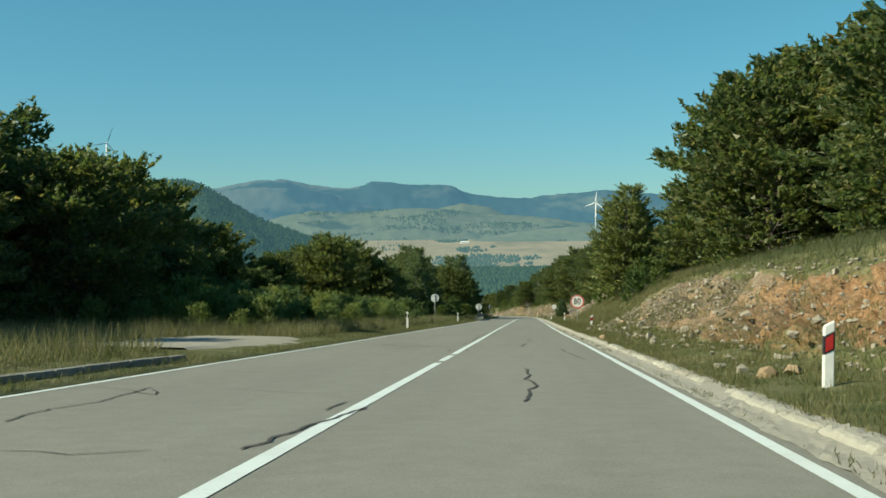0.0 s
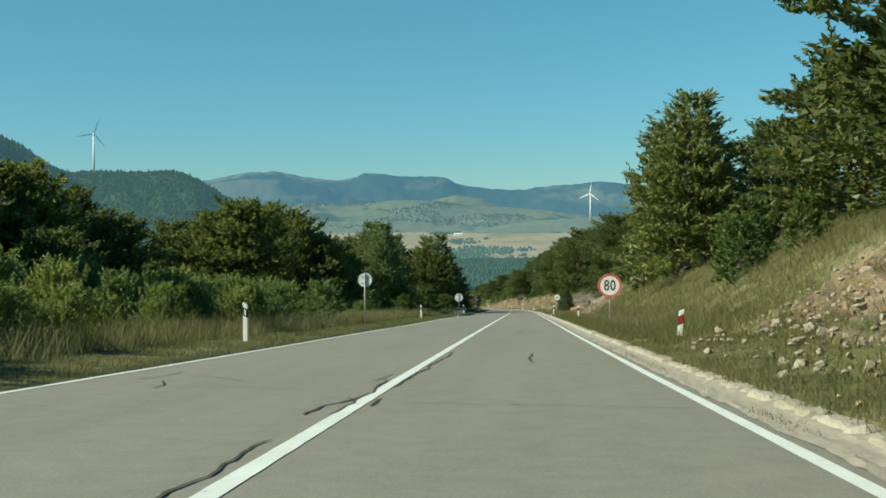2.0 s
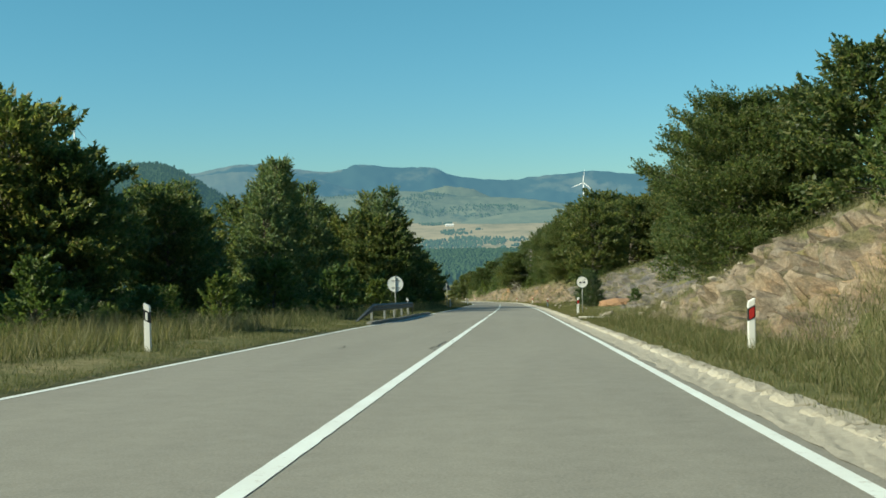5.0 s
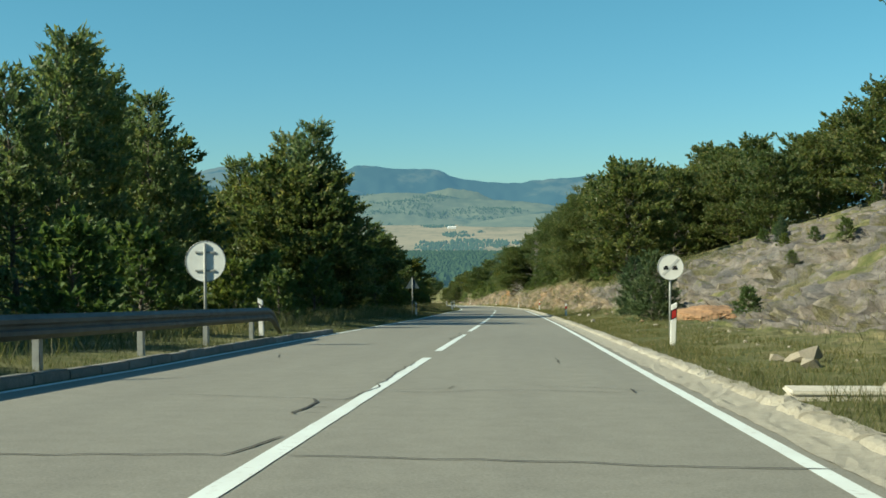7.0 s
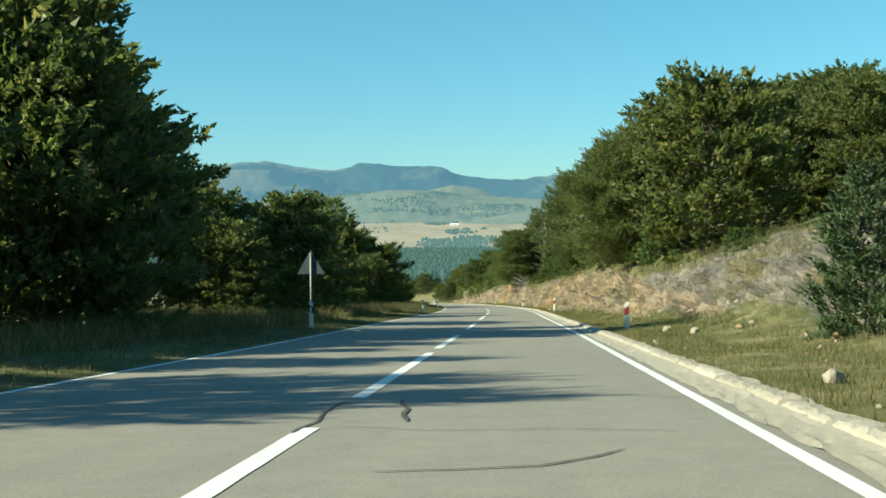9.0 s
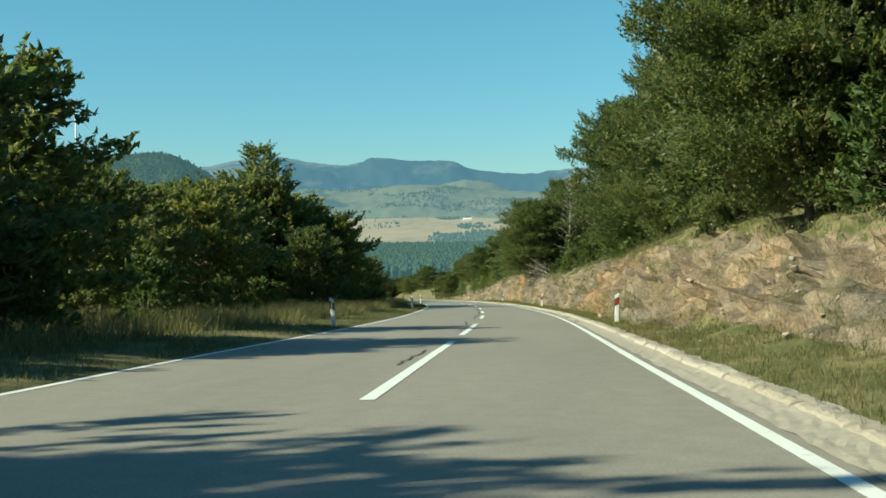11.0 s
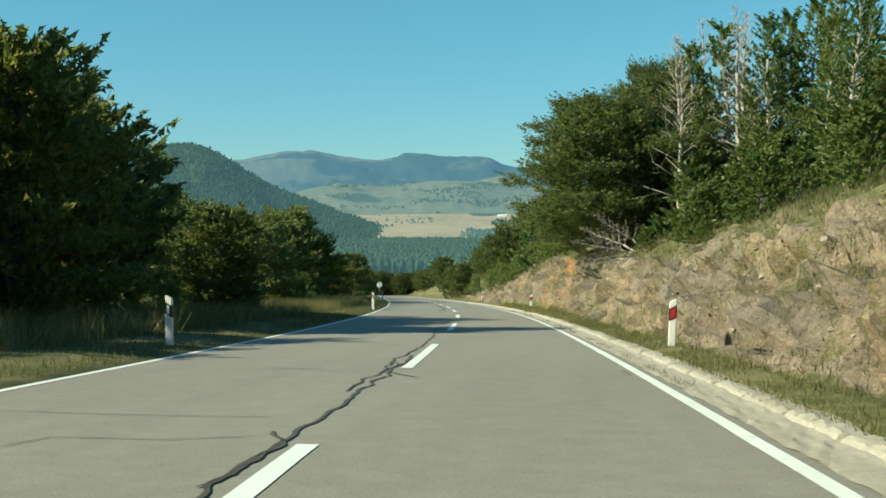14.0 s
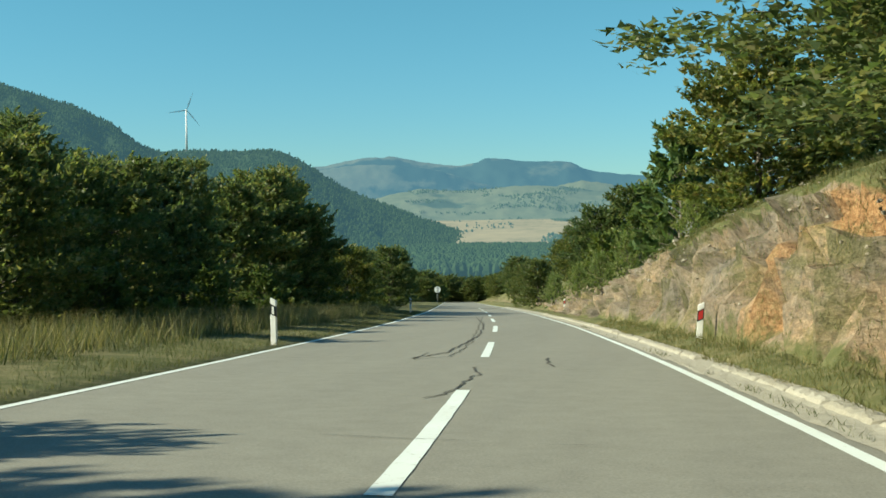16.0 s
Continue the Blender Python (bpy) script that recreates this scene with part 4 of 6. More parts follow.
crack([(-4.52, 287.09), (-4.82, 291.27), (-5.49, 298.12)], 0.07)
crack([(-7.6, 288.66), (-5.74, 288.72)], 0.025)
crack([(-5.58, 312.69), (-5.16, 312.72)], 0.02)
crack([(-7.14, 312.94), (-6.47, 312.82), (-5.97, 312.79)], 0.025)
crack([(-6.98, 315.94), (-6.9, 317.06), (-6.97, 319.3), (-7.28, 321.03)], 0.07)
crack([(-6.77, 318.63), (-6.27, 318.94)], 0.03)
crack([(-10.18, 319.14), (-9.0, 319.18), (-7.16, 319.37)], 0.03)
crack([(-6.3, 320.61), (-4.59, 320.74)], 0.02)
crack([(-11.36, 322.23), (-10.62, 322.75), (-8.74, 323.36)], 0.03)
crack([(-8.47, 322.73), (-8.73, 324.94)], 0.05)
crack([(-8.47, 322.73), (-8.06, 323.71), (-8.78, 330.34), (-13.84, 366.47)], 0.05)
crack([(-6.52, 323.7), (-6.34, 321.95), (-6.2, 321.28)], 0.08)
crack([(-8.6, 323), (-8.4, 325), (-9.2, 334.2), (-10.8, 346), (-13.5, 362)], 0.1)
crack([(-5.75, 301.23), (-5.74, 301.94), (-5.75, 302.69), (-5.98, 303.22), (-5.71, 303.46), (-5.90, 304.98), (-6.00, 306.91)], 0.07)
crack([(-7.71, 303.46), (-6.74, 303.27), (-5.89, 302.89), (-5.54, 302.89), (-4.29, 303.02), (-3.05, 303.04)], 0.03)
crack([(-1.60, 134.02), (-1.80, 132.99), (-1.88, 132.57)], 0.08)
crack([(-3.39, 136.58), (-2.70, 138.11)], 0.03)
crack([(-2.65, 244.68), (-2.70, 245.79), (-2.78, 247.34), (-3.04, 251.06)], 0.08)
crack([(-3.78, 250.34), (-2.97, 250.21)], 0.03)
crack([(-1.01, 249.64), (-0.39, 249.81), (0.36, 249.71)], 0.03)
crack([(-1.30, 153.35), (-0.98, 154.16)], 0.03)

# ---- roadside things ----
def delineator(x, y, z, side, tall=0.85, lean=0.0):
    """A white marker post with a dark slanted band and a reflector."""
    th = new("delineator_post")
    th.matrix_basis = Matrix.Translation(W(x, y, z)) @ pose(0, 0, 0, 0, lean, 0)
    low, high = tall - 0.32, tall - 0.12

    def piece(name, x0, x1, y0, y1, z0, z1, bevel, mat, label=""):
        bm = box(bmesh.new(), x0, x1, y0, y1, z0, z1, bevel)
        for v in bm.verts:
            if v.co.z > low - 0.05:
                v.co.z += v.co.x * 0.55 * side
        return part(name, bm, mat, th, label)

    piece("shaft", -.06, .06, -.04, .04, -0.25, low, .012, WHITE)
    piece("cap", -.06, .06, -.04, .04, high, tall, .012, WHITE, "white slanted cap")
    piece("band", -.0605, .0605, -.0405, .0405, low, high, .006, BLACK, "black slanted band")
    if side > 0:
        piece("reflector", -.042, .042, -.052, -.04, low + .02, high - .02, .004, RED, "red rectangular reflector")
    else:
        piece("reflector", -.022, .022, -.052, -.04, low + .03, high - .03, .004, WHITE, "white rectangular reflector")
    tagged(th, "white roadside marker post, black band, " + ("red" if side > 0 else "white") + " reflector", "marker post", "marker posts along the road")


for x, y, z, tall, lean in ((3.31, 13.2, -.05, .87, 1), (3.41, 64.6, -.10, .91, 4), (3.5, 115, 0, .9, 0), (3.01, 159.2, 0, .9, 2), (2.55, 203.3, 0, .78, 1), (1.74, 245.4, .05, .85, 2), (-.24, 286.7, .02, .84, 2),
                            (-3.98, 327.8, .09, .78, 3), (-10.42, 378.8, .05, .9, 0), (-17.2, 423, .1, .9, 0)):
    delineator(x, y, z, 1, tall, lean)
for x, y, z, tall, lean in ((-6.85, 65, .12, .9, 0), (-7.2, 117, .05, .92, 0), (-6.59, 162.4, .22, .78, -2), (-6.62, 206, .09, .78, 0), (-6.58, 245, .10, .78, -4), (-8.68, 286.2, .10, .78, 0), (-12.2, 327, .15, .78, 0), (-19.4, 374, .2, .76, 0)):
    delineator(x, y, z, -1, tall, lean)


def disc(bm, r, y0, y1, n=40, inner=0.0):
    """A disc facing along y, from y0 to y1, or a ring."""
    ring = lambda rr, yy: [bm.verts.new((rr * math.cos(2 * math.pi * i / n), yy, rr * math.sin(2 * math.pi * i / n))) for i in range(n)]
    a, b = ring(r, y0), ring(r, y1)
    c, d = (ring(inner, y0), ring(inner, y1)) if inner else (None, None)
    for i in range(n):
        j = (i + 1) % n
        bm.faces.new((a[i], a[j], b[j], b[i]))
        if inner:
            bm.faces.new((c[j], c[i], d[i], d[j]))
            bm.faces.new((a[j], a[i], c[i], c[j]))
            bm.faces.new((b[i], b[j], d[j], d[i]))
    if not inner:
        bm.faces.new(a[::-1])
        bm.faces.new(b)
    bmesh.ops.recalc_face_normals(bm, faces=bm.faces[:])
    return bm


def sign_post(x, y, ground, centre, r, faces_us, label, rim=None):
    th = new("road_sign")
    th.matrix_basis = Matrix.Translation(W(x, y, ground))
    h = centre - ground
    part("pole", tube(bmesh.new(), (0, 0.05, -0.2), (0, 0.05, h + r * 0.9), .03, .03, 10), STEEL, th, "steel pole", True)
    plate = part("plate", disc(bmesh.new(), r, -.012, .012), SIGNWHITE if faces_us else SIGNBACK, th)
    plate.location = (0, 0, h) if faces_us else (0, 0.10, h)
    lip = part("rim", disc(bmesh.new(), r + .006, -.02, .02, inner=r - .008), STEEL, th, "thin metal rim", True)
    lip.location = plate.location
    if not faces_us:
        for dz in (-.45, .45):
            part("bracket", box(bmesh.new(), -r * .5, r * .5, .06, .086, h + dz * r - .02, h + dz * r + .02, .004), STEEL, th, "steel clamp bar behind the plate")
    tagged(th, label, "road sign")
    return th, h


def letters(text, size, mat, parent, loc, name="digits", squeeze=1.0):
    cu = bpy.data.curves.new(name, "FONT")
    cu.body, cu.size, cu.align_x, cu.align_y, cu.extrude, cu.offset = text, size, "CENTER", "CENTER", 0.002, size * 0.012
    cu.space_character = 1.12
    tmp = bpy.data.objects.new("tmp", cu)
    scene.collection.objects.link(tmp)
    me = bpy.data.meshes.new_from_object(tmp.evaluated_get(bpy.context.evaluated_depsgraph_get()))
    bpy.data.objects.remove(tmp)
    me.materials.append(mat) if not me.materials else None
    me.materials[0] = mat
    ob = new(name, me)
    ob.parent = parent
    ob.matrix_basis = Matrix.Translation(loc) @ pose(0, 0, 0, 90, 0, 0) @ Matrix.Diagonal((squeeze, 1, 1, 1))
    return ob


th, h = sign_post(3.72, 90.0, -0.08, 1.81, .53, True, "round speed limit sign with red ring on a steel pole")
ring = part("red_ring", disc(bmesh.new(), .522, -.017, -.008, inner=.43), SIGNRED, th, "red ring", False)
ring.location = (0, 0, h)
letters("80", .66, BLACK, th, (0, -.016, h - .01), squeeze=0.76)

th, h = sign_post(3.51, 163.4, 0.05, 1.80, .32, True, "small round white sign with two car marks and a slash")
for dx, w in ((-.11, .13), (.11, .13)):
    bm = box(bmesh.new(), dx - w / 2, dx + w / 2, -.02, -.012, h - .07, h - .01, .006)
    box(bm, dx - w * .3, dx + w * .3, -.02, -.012, h - .012, h + .03, .006)
    part("car_mark", bm, BLACK, th, "dark car mark")
bm = box(bmesh.new(), -.28, .28, -.018, -.013, -.03, .03)
sl = part("slash", bm, simple("sign_grey", (.55, .56, .56)), th, "pale grey slash")
sl.matrix_basis = pose(0, 0, h, 0, -45, 0)

sign_post(-7.25, 89.0, 0.16, 2.11, .32, False, "back of a round road sign on a grey steel pole")
sign_post(-6.88, 158.3, 0.15, 1.79, .43, False, "back of a large round road sign behind the guard rail")
sign_post(-35.0, 466.0, 0.3, 2.2, .45, False, "back of a round road sign far down the road")

# triangular sign seen from behind; the trees' shade is put into its plate colour
th = new("road_sign")
th.matrix_basis = Matrix.Translation(W(-7.08, 208.5, 0.04))
part("pole", tube(bmesh.new(), (0, 0.05, -.2), (0, 0.05, 2.4), .03, .03, 10), STEEL, th, "steel pole", True)
bm = bmesh.new()
tri = [(-.45, 1.72), (.45, 1.72), (0, 2.5)]
f0 = [bm.verts.new((a, .09, b)) for a, b in tri]
f1 = [bm.verts.new((a, .115, b)) for a, b in tri]
bm.faces.new(f0)
bm.faces.new(f1[::-1])
for i in range(3):
    j = (i + 1) % 3
    bm.faces.new((f0[j], f0[i], f1[i], f1[j]))
bmesh.ops.recalc_face_normals(bm, faces=bm.faces[:])
part("plate", bm, simple("sign_back_shaded", (0.055, 0.08, 0.095), 0.8, 0, 0.15, 5), th)
tagged(th, "back of a triangular road sign in the shade of trees", "road sign")

# guard rail with its kerb
def guard_rail():
    th = new("guard_rail")
    prof = [(0, .44), (.03, .47), (.075, .50), (.075, .545), (.03, .575), (.03, .615), (.075, .645), (.075, .69), (.03, .72), (0, .75)]
    ys = list(np.arange(141.4, 164.6, 0.5))
    v = []
    for y in ys:
        k = min(1.0, max(0.0, (y - 141.4) / 3.0), max(0.0, (164.4 - y) / 2.2))
        for a, z in prof:
            v.append((float(ctr(y) + left_line(y)) - 0.72 + a - (1 - k) * 0.25, y, z * (0.12 + 0.88 * k) + 0.04))
    me = mesh_of("beam", to_world(np.array(v, dtype=float)), grid_faces(len(ys), len(prof)), RAIL)
    ob = new("beam", me)
    ob.parent = th
    md = ob.modifiers.new("thick", "SOLIDIFY")
    md.thickness = 0.006
    tagged(ob, "weathered corrugated steel beam")
    for y in np.arange(144.6, 163.0, 4.0):
        bm = box(bmesh.new(), -.05, .05, -.06, .06, -.3, .58, .008)
        p = part("post", bm, STEEL, th)
        p.matrix_basis = Matrix.Translation(W(float(ctr(y) + left_line(y)) - 0.80, y, 0.05))
    tagged(th, "weathered grey steel guard rail with sloping ends", "guard rail")


guard_rail()


def kerb_run(name, y0, y1, off, w, h, mat, label, seg=1.0):
    top = new(name)
    tagged(top, label, "kerb", "", "structure")
    y = y0
    me = None
    while y < y1:
        if me is None:
            bm = box(bmesh.new(), -w / 2, w / 2, 0, seg - .012, -.15, h, .02)
            me = bpy.data.meshes.new("kerb_block")
            bm.to_mesh(me)
            bm.free()
            me.materials.append(mat)
        ob = new("kerb_block", me)
        ob.parent = top
        ob.matrix_basis = Matrix.Translation(W(float(ctr(y)) + off(y), y, rng.uniform(-.01, .01))) @ pose(0, 0, 0, -SLOPE, 0, math.degrees(math.atan(-(off(y + seg) - off(y)) / seg)))
        y += seg


kerb_run("kerb_bay", 140, 168, lambda y: float(left_line(y)) - 0.22, 0.2, 0.13, GREYKERB, "low grey concrete kerb in front of the guard rail")
kerb_run("kerb_layby", 6, 22, lambda y: -5.0 - (22 - y) * 0.012, 0.22, 0.15, GREYKERB, "low stone kerb at the edge of a lay-by")
lay = strip("layby", 26, 38, 0.5, lambda y: [-9.2 + jag(y, 4, .8), -7.4, -6.2, -4.95 - 0.9 * abs(y - 33) / 6 + jag(y, 8, .3)], GRAVEL, "pale gravel lay-by behind a low kerb", "lay-by", z=lambda j, y: (.22, .20, .17, .075)[j] + .02 * fbm(y, j, 0))

th = new("culvert_headwall")
th.matrix_basis = Matrix.Translation(W(2.35, 145.6, -0.07))
part("wall", box(bmesh.new(), 0, 2.9, -.03, .35, -.3, .10, .02), LIME, th)
part("coping", box(bmesh.new(), -.012, 2.912, -.012, .37, .104, .16, .02), LIME, th, "whitewashed coping")
tagged(th, "low whitewashed concrete culvert headwall in the grass", "headwall")

# loose stones on the verge and under the cut
smalls = [lump_mesh("stone", (1, 1.2, .75), 20 + k, (STONE, STONE, STONE, OCHRE)[k % 4]) for k in range(7)]
rng = random.Random(8)
for k in range(260):
    y = rng.choice((rng.uniform(28, 62), rng.uniform(14, 60), rng.uniform(195, 345), rng.uniform(150, 200)))
    d = rng.uniform(0.3, 3.2) if rng.random() < 0.7 else rng.uniform(2, 5.5)
    x = float(ctr(y) + right_edge(y)) + d
    s = 0.06 + 0.24 * rng.random() ** 3
    ob = new("stone", smalls[rng.randrange(7)])
    ob.matrix_basis = Matrix.Translation(W(x, y, right_ground(x, y) + s * 0.18)) @ pose(0, 0, 0, rng.uniform(-20, 20), rng.uniform(-20, 20), rng.uniform(0, 360)) @ Matrix.Scale(s, 4)
    tagged(ob, "loose broken limestone on the verge below the bank", "stone", "loose stones")
for k in range(30):
    y = rng.uniform(136, 153)
    x = float(ctr(y) + right_edge(y)) + rng.uniform(1.4, 5.5)
    s = 0.16 + 0.34 * rng.random() ** 2
    ob = new("stone", smalls[rng.randrange(3)])
    ob.matrix_basis = Matrix.Translation(W(x, y, right_ground(x, y) + s * 0.12)) @ pose(0, 0, 0, rng.uniform(-20, 20), rng.uniform(-20, 20), rng.uniform(0, 360)) @ Matrix.Diagonal((s * 1.5, s, s * .8, 1))
    tagged(ob, "pale limestone block half buried in dry grass", "stone", "loose stones")
ob = new("stone", smalls[3])
ob.matrix_basis = Matrix.Translation(W(2.35, 37.2, .16)) @ Matrix.Scale(.26, 4)
tagged(ob, "orange-brown stone lying beside the kerb", "stone", "loose stones")

# heap of orange soil beside the rocky slope
bm = bmesh.new()
bmesh.ops.create_icosphere(bm, subdivisions=5, radius=1.0)
for v in bm.verts:
    v.co = v.co * (1 + 0.16 * fbm(v.co.x * 2.2, v.co.y * 2.2, v.co.z * 2.2, 4) + 0.03 * fbm(v.co.x * 11, v.co.y * 11, v.co.z * 11, 3))
    v.co = Vector((v.co.x * 1.3, v.co.y * 1.4, v.co.z * 0.42 - 0.06))
heap = part("soil_heap", bm, make_stone("orange_soil", (0.20, 0.11, 0.06), (0.46, 0.28, 0.16), 2.5), None)
heap.matrix_basis = Matrix.Translation(W(6.85, 178.0, 0.42))
tagged(heap, "heap of loose orange soil at the foot of the slope", "soil heap")

# ---- plants ----
def leaf_blades(c, axis, nrm, length, width):
    """Pointed leaves: centres, long axes and normals as arrays."""
    side = np.cross(nrm, axis)
    side /= np.linalg.norm(side, axis=1, keepdims=True) + 1e-9
    l, w = length[:, None], width[:, None]
    v = np.stack([c - axis * l * .4 - side * w * .5, c - axis * l * .25 + side * w * .5, c + axis * l * .6], 1)
    return v.reshape(-1, 3), np.arange(len(c) * 3).reshape(-1, 3)


def unit(v):
    return v / (np.linalg.norm(v, axis=1, keepdims=True) + 1e-9)


def tree(name, label, category, H, R, base, limbs, per, leaf, width, mat, seed, rise=0.5, top_pow=0.8, flat=0.10, shape="round", bark=None, lift=0.35, finger=0.15, fl=9):
    """A trunk with limbs and flat sprays of leaves along them."""
    r = np.random.RandomState(seed)
    th = new(name)
    bm = bmesh.new()
    sway = [(0.0, 0.0)]
    n = 7
    for i in range(n):
        sway.append((sway[-1][0] + r.uniform(-.02, .02) * H, sway[-1][1] + r.uniform(-.02, .02) * H))
    tr = 0.016 * H + 0.03
    knots = [Vector((sway[i][0], sway[i][1], -0.5 + (H * 0.96 + .5) * i / n)) for i in range(n + 1)]
    for i in range(n):
        tube(bm, knots[i], knots[i + 1], tr * (1 - i / n * .92), tr * (1 - (i + 1) / n * .92), 7)
    C, A, N = [], [], []
    for k in range(limbs):
        u = ((k + r.uniform(0, 1)) / limbs) ** top_pow
        h = base + (H - base) * u
        f = min(n - 1, int(h / (H * .96) * n))
        az = k * 2.39996 + r.uniform(-.5, .5)
        if shape == "round":
            L = R * (math.sin(math.pi * min(1, 0.18 + 0.80 * u)) ** 0.65) * r.uniform(.42, 1.3)
        elif shape == "cone":
            L = R * (1.04 - u) ** 0.75 * r.uniform(.55, 1.15)
        else:
            L = R * (1 - 0.62 * u) * r.uniform(.5, 1.2)
        up = rise * (0.35 + 1.1 * u) + r.uniform(-.15, .15)
        d = np.array([math.cos(az), math.sin(az), up])
        d /= np.linalg.norm(d)
        o = np.array(knots[f].lerp(knots[f + 1], min(1, h / (H * .96) * n - f)))
        L = max(L, R * .14)
        tip = o + d * L
        tube(bm, o, o + d * L * .75, tr * .30 * (1 - u * .6), .006, 4)
        if not per:
            for q in range(3):
                b0 = o + d * L * (.3 + .2 * q)
                tube(bm, b0, b0 + (d + r.normal(0, .5, 3)) * L * .4, .012, .003, 3)
        m = max(3, int(per * (L / R) ** 1.2))
        if not per:
            continue
        # fingers of foliage that fan out from the limb and lift at their tips
        q = r.uniform(.18, 1.0, m) ** 0.7
        lat = np.array([-math.sin(az), math.cos(az), 0.0])
        off = r.uniform(-1, 1, m)
        wid = L * .30 * np.sin(np.pi * np.clip(q * .88 + .08, 0, 1)) + .03 * R
        p = o + d * (q * L)[:, None] + lat * (off * wid)[:, None] + np.array([0, 0, 1.0]) * (-0.14 * L * q ** 2 * (1 - up * .6) + r.normal(0, flat * R * .5, m))[:, None]
        td = unit(d + lat * (off * 1.0)[:, None] + np.array([0, 0, lift]) + r.normal(0, .28, (m, 3)))
        tl = finger * R * r.uniform(.6, 1.4, m)
        k2 = fl
        t = (np.arange(k2)[None] + r.uniform(0, 1, (m, k2))) / k2
        c = p[:, None] + td[:, None] * (tl[:, None] * t)[..., None] + r.normal(0, .018 * R, (m, k2, 3)) * (1.25 - t)[..., None]
        a = unit((td[:, None] + r.normal(0, .5, (m, k2, 3))).reshape(-1, 3))
        nn = unit(np.array([0, 0, .6]) + .3 * d + r.normal(0, .6, (m * k2, 3)))
        C.append(c.reshape(-1, 3)), A.append(a), N.append(nn)
    if per:
        C, A, N = np.concatenate(C), np.concatenate(A), np.concatenate(N)
        th["tall"] = float(np.percentile(C[:, 2], 99.7))
        v, f = leaf_blades(C, A, N, leaf * r.uniform(.6, 1.25, len(C)), width * r.uniform(.6, 1.25, len(C)))
    else:
        th["tall"] = float(H)
    part("trunk", bm, bark or BARK, th, "", True)
    if per:
        ob = new("crown", mesh_of("crown", v, f, mat))
        ob.parent = th
    return tagged(th, label, category)


KINDS = {}
for k in range(3):
    KINDS["beech%d" % k] = tree("beech_tree", "broadleaf tree with dense layered dark green boughs", "tree", 10, 4.6, 0.3, 130, 25, .38, .24, LEAF, 10 + k, 0.45, 0.8, .07, lift=0.35)
for k in range(2):
    KINDS["near%d" % k] = tree("beech_tree", "large beech tree with spreading layered boughs above the rock cut", "tree", 10, 4.8, 0.7, 150, 84, .165, .105, LEAF, 30 + k, 0.50, 0.82, .09, lift=0.28, finger=0.13, fl=15)
for k in range(2):
    KINDS["tall%d" % k] = tree("beech_tree", "tall dark tree with an uneven pointed crown", "tree", 10, 3.9, 0.3, 120, 26, .34, .15, DARKLEAF, 50 + k, 0.36, 0.78, .05, "cone", lift=0.30, finger=0.22, fl=13)
KINDS["pine"] = tree("pine_tree", "young dark green pine tree on the rocky slope", "tree", 4, 1.7, 0.1, 90, 24, .24, .06, NEEDLE, 60, 0.5, 0.9, .09, "cone", lift=0.7, finger=0.22, fl=10)
for k in range(3):
    KINDS["shrub%d" % k] = tree("shrub", "leafy green shrub at the edge of the trees", "shrub", 3, 1.8, 0.02, 60, 11, .27, .18, SHRUB, 70 + k, 0.8, 0.7, .12, "low", lift=0.5, finger=0.2, fl=8)
for k in range(2):
    KINDS["herb%d" % k] = tree("weeds", "tall bright green weeds and brambles in the meadow", "weeds", 3, 2.3, 0.02, 70, 12, .22, .10, HERB, 80 + k, 1.3, 0.7, .10, "low", lift=0.9, finger=0.22, fl=9)
KINDS["dead"] = tree("dead_tree", "bare grey dead tree standing among green shrubs", "tree", 10, 2.8, 2.4, 44, 0, .1, .1, LEAF, 90, 1.0, 0.8, .05, "cone", bark=DEADWOOD)
KINDS["sparse"] = tree("birch_tree", "slender pale-stemmed tree with thin open foliage", "tree", 10, 2.3, 3.2, 50, 15, .28, .15, SHRUB, 95, 0.9, 0.8, .08, "cone", bark=DEADWOOD, lift=0.6, finger=0.22, fl=8)
for ob in KINDS.values():
    if ob:
        ob.matrix_basis = Matrix.Translation((0, -400, -60))
rng = random.Random(12)
first = set()


def plant(kind, x, y, top, wide=1.0, group="trees beside the road"):
    """One plant of a kind, its top at a height above the plane of the road."""
    key = kind if kind in KINDS else kind + str(rng.randrange({"beech": 3, "near": 2, "tall": 2, "shrub": 3, "herb": 2}[kind]))
    z = right_ground(x, y) if x > ctr(y) else left_ground(x, y)
    s = 0.16 + 0.14 * rng.random() if top == 0 else max(0.2, (top - z) / KINDS[key]["tall"])
    m = Matrix.Translation(W(x, y, z - 0.1)) @ pose(0, 0, 0, rng.uniform(-3, 3), rng.uniform(-3, 3), rng.uniform(0, 360)) @ Matrix.Diagonal((s * wide, s * wide, s, 1))
    if key in first:
        ob = copy_thing(KINDS[key], m @ Matrix.Diagonal([1 / c for c in KINDS[key].scale] + [1]))
    else:
        first.add(key)
        ob = KINDS[key]
        ob.matrix_basis = m
    tagged(ob, "", "", group)


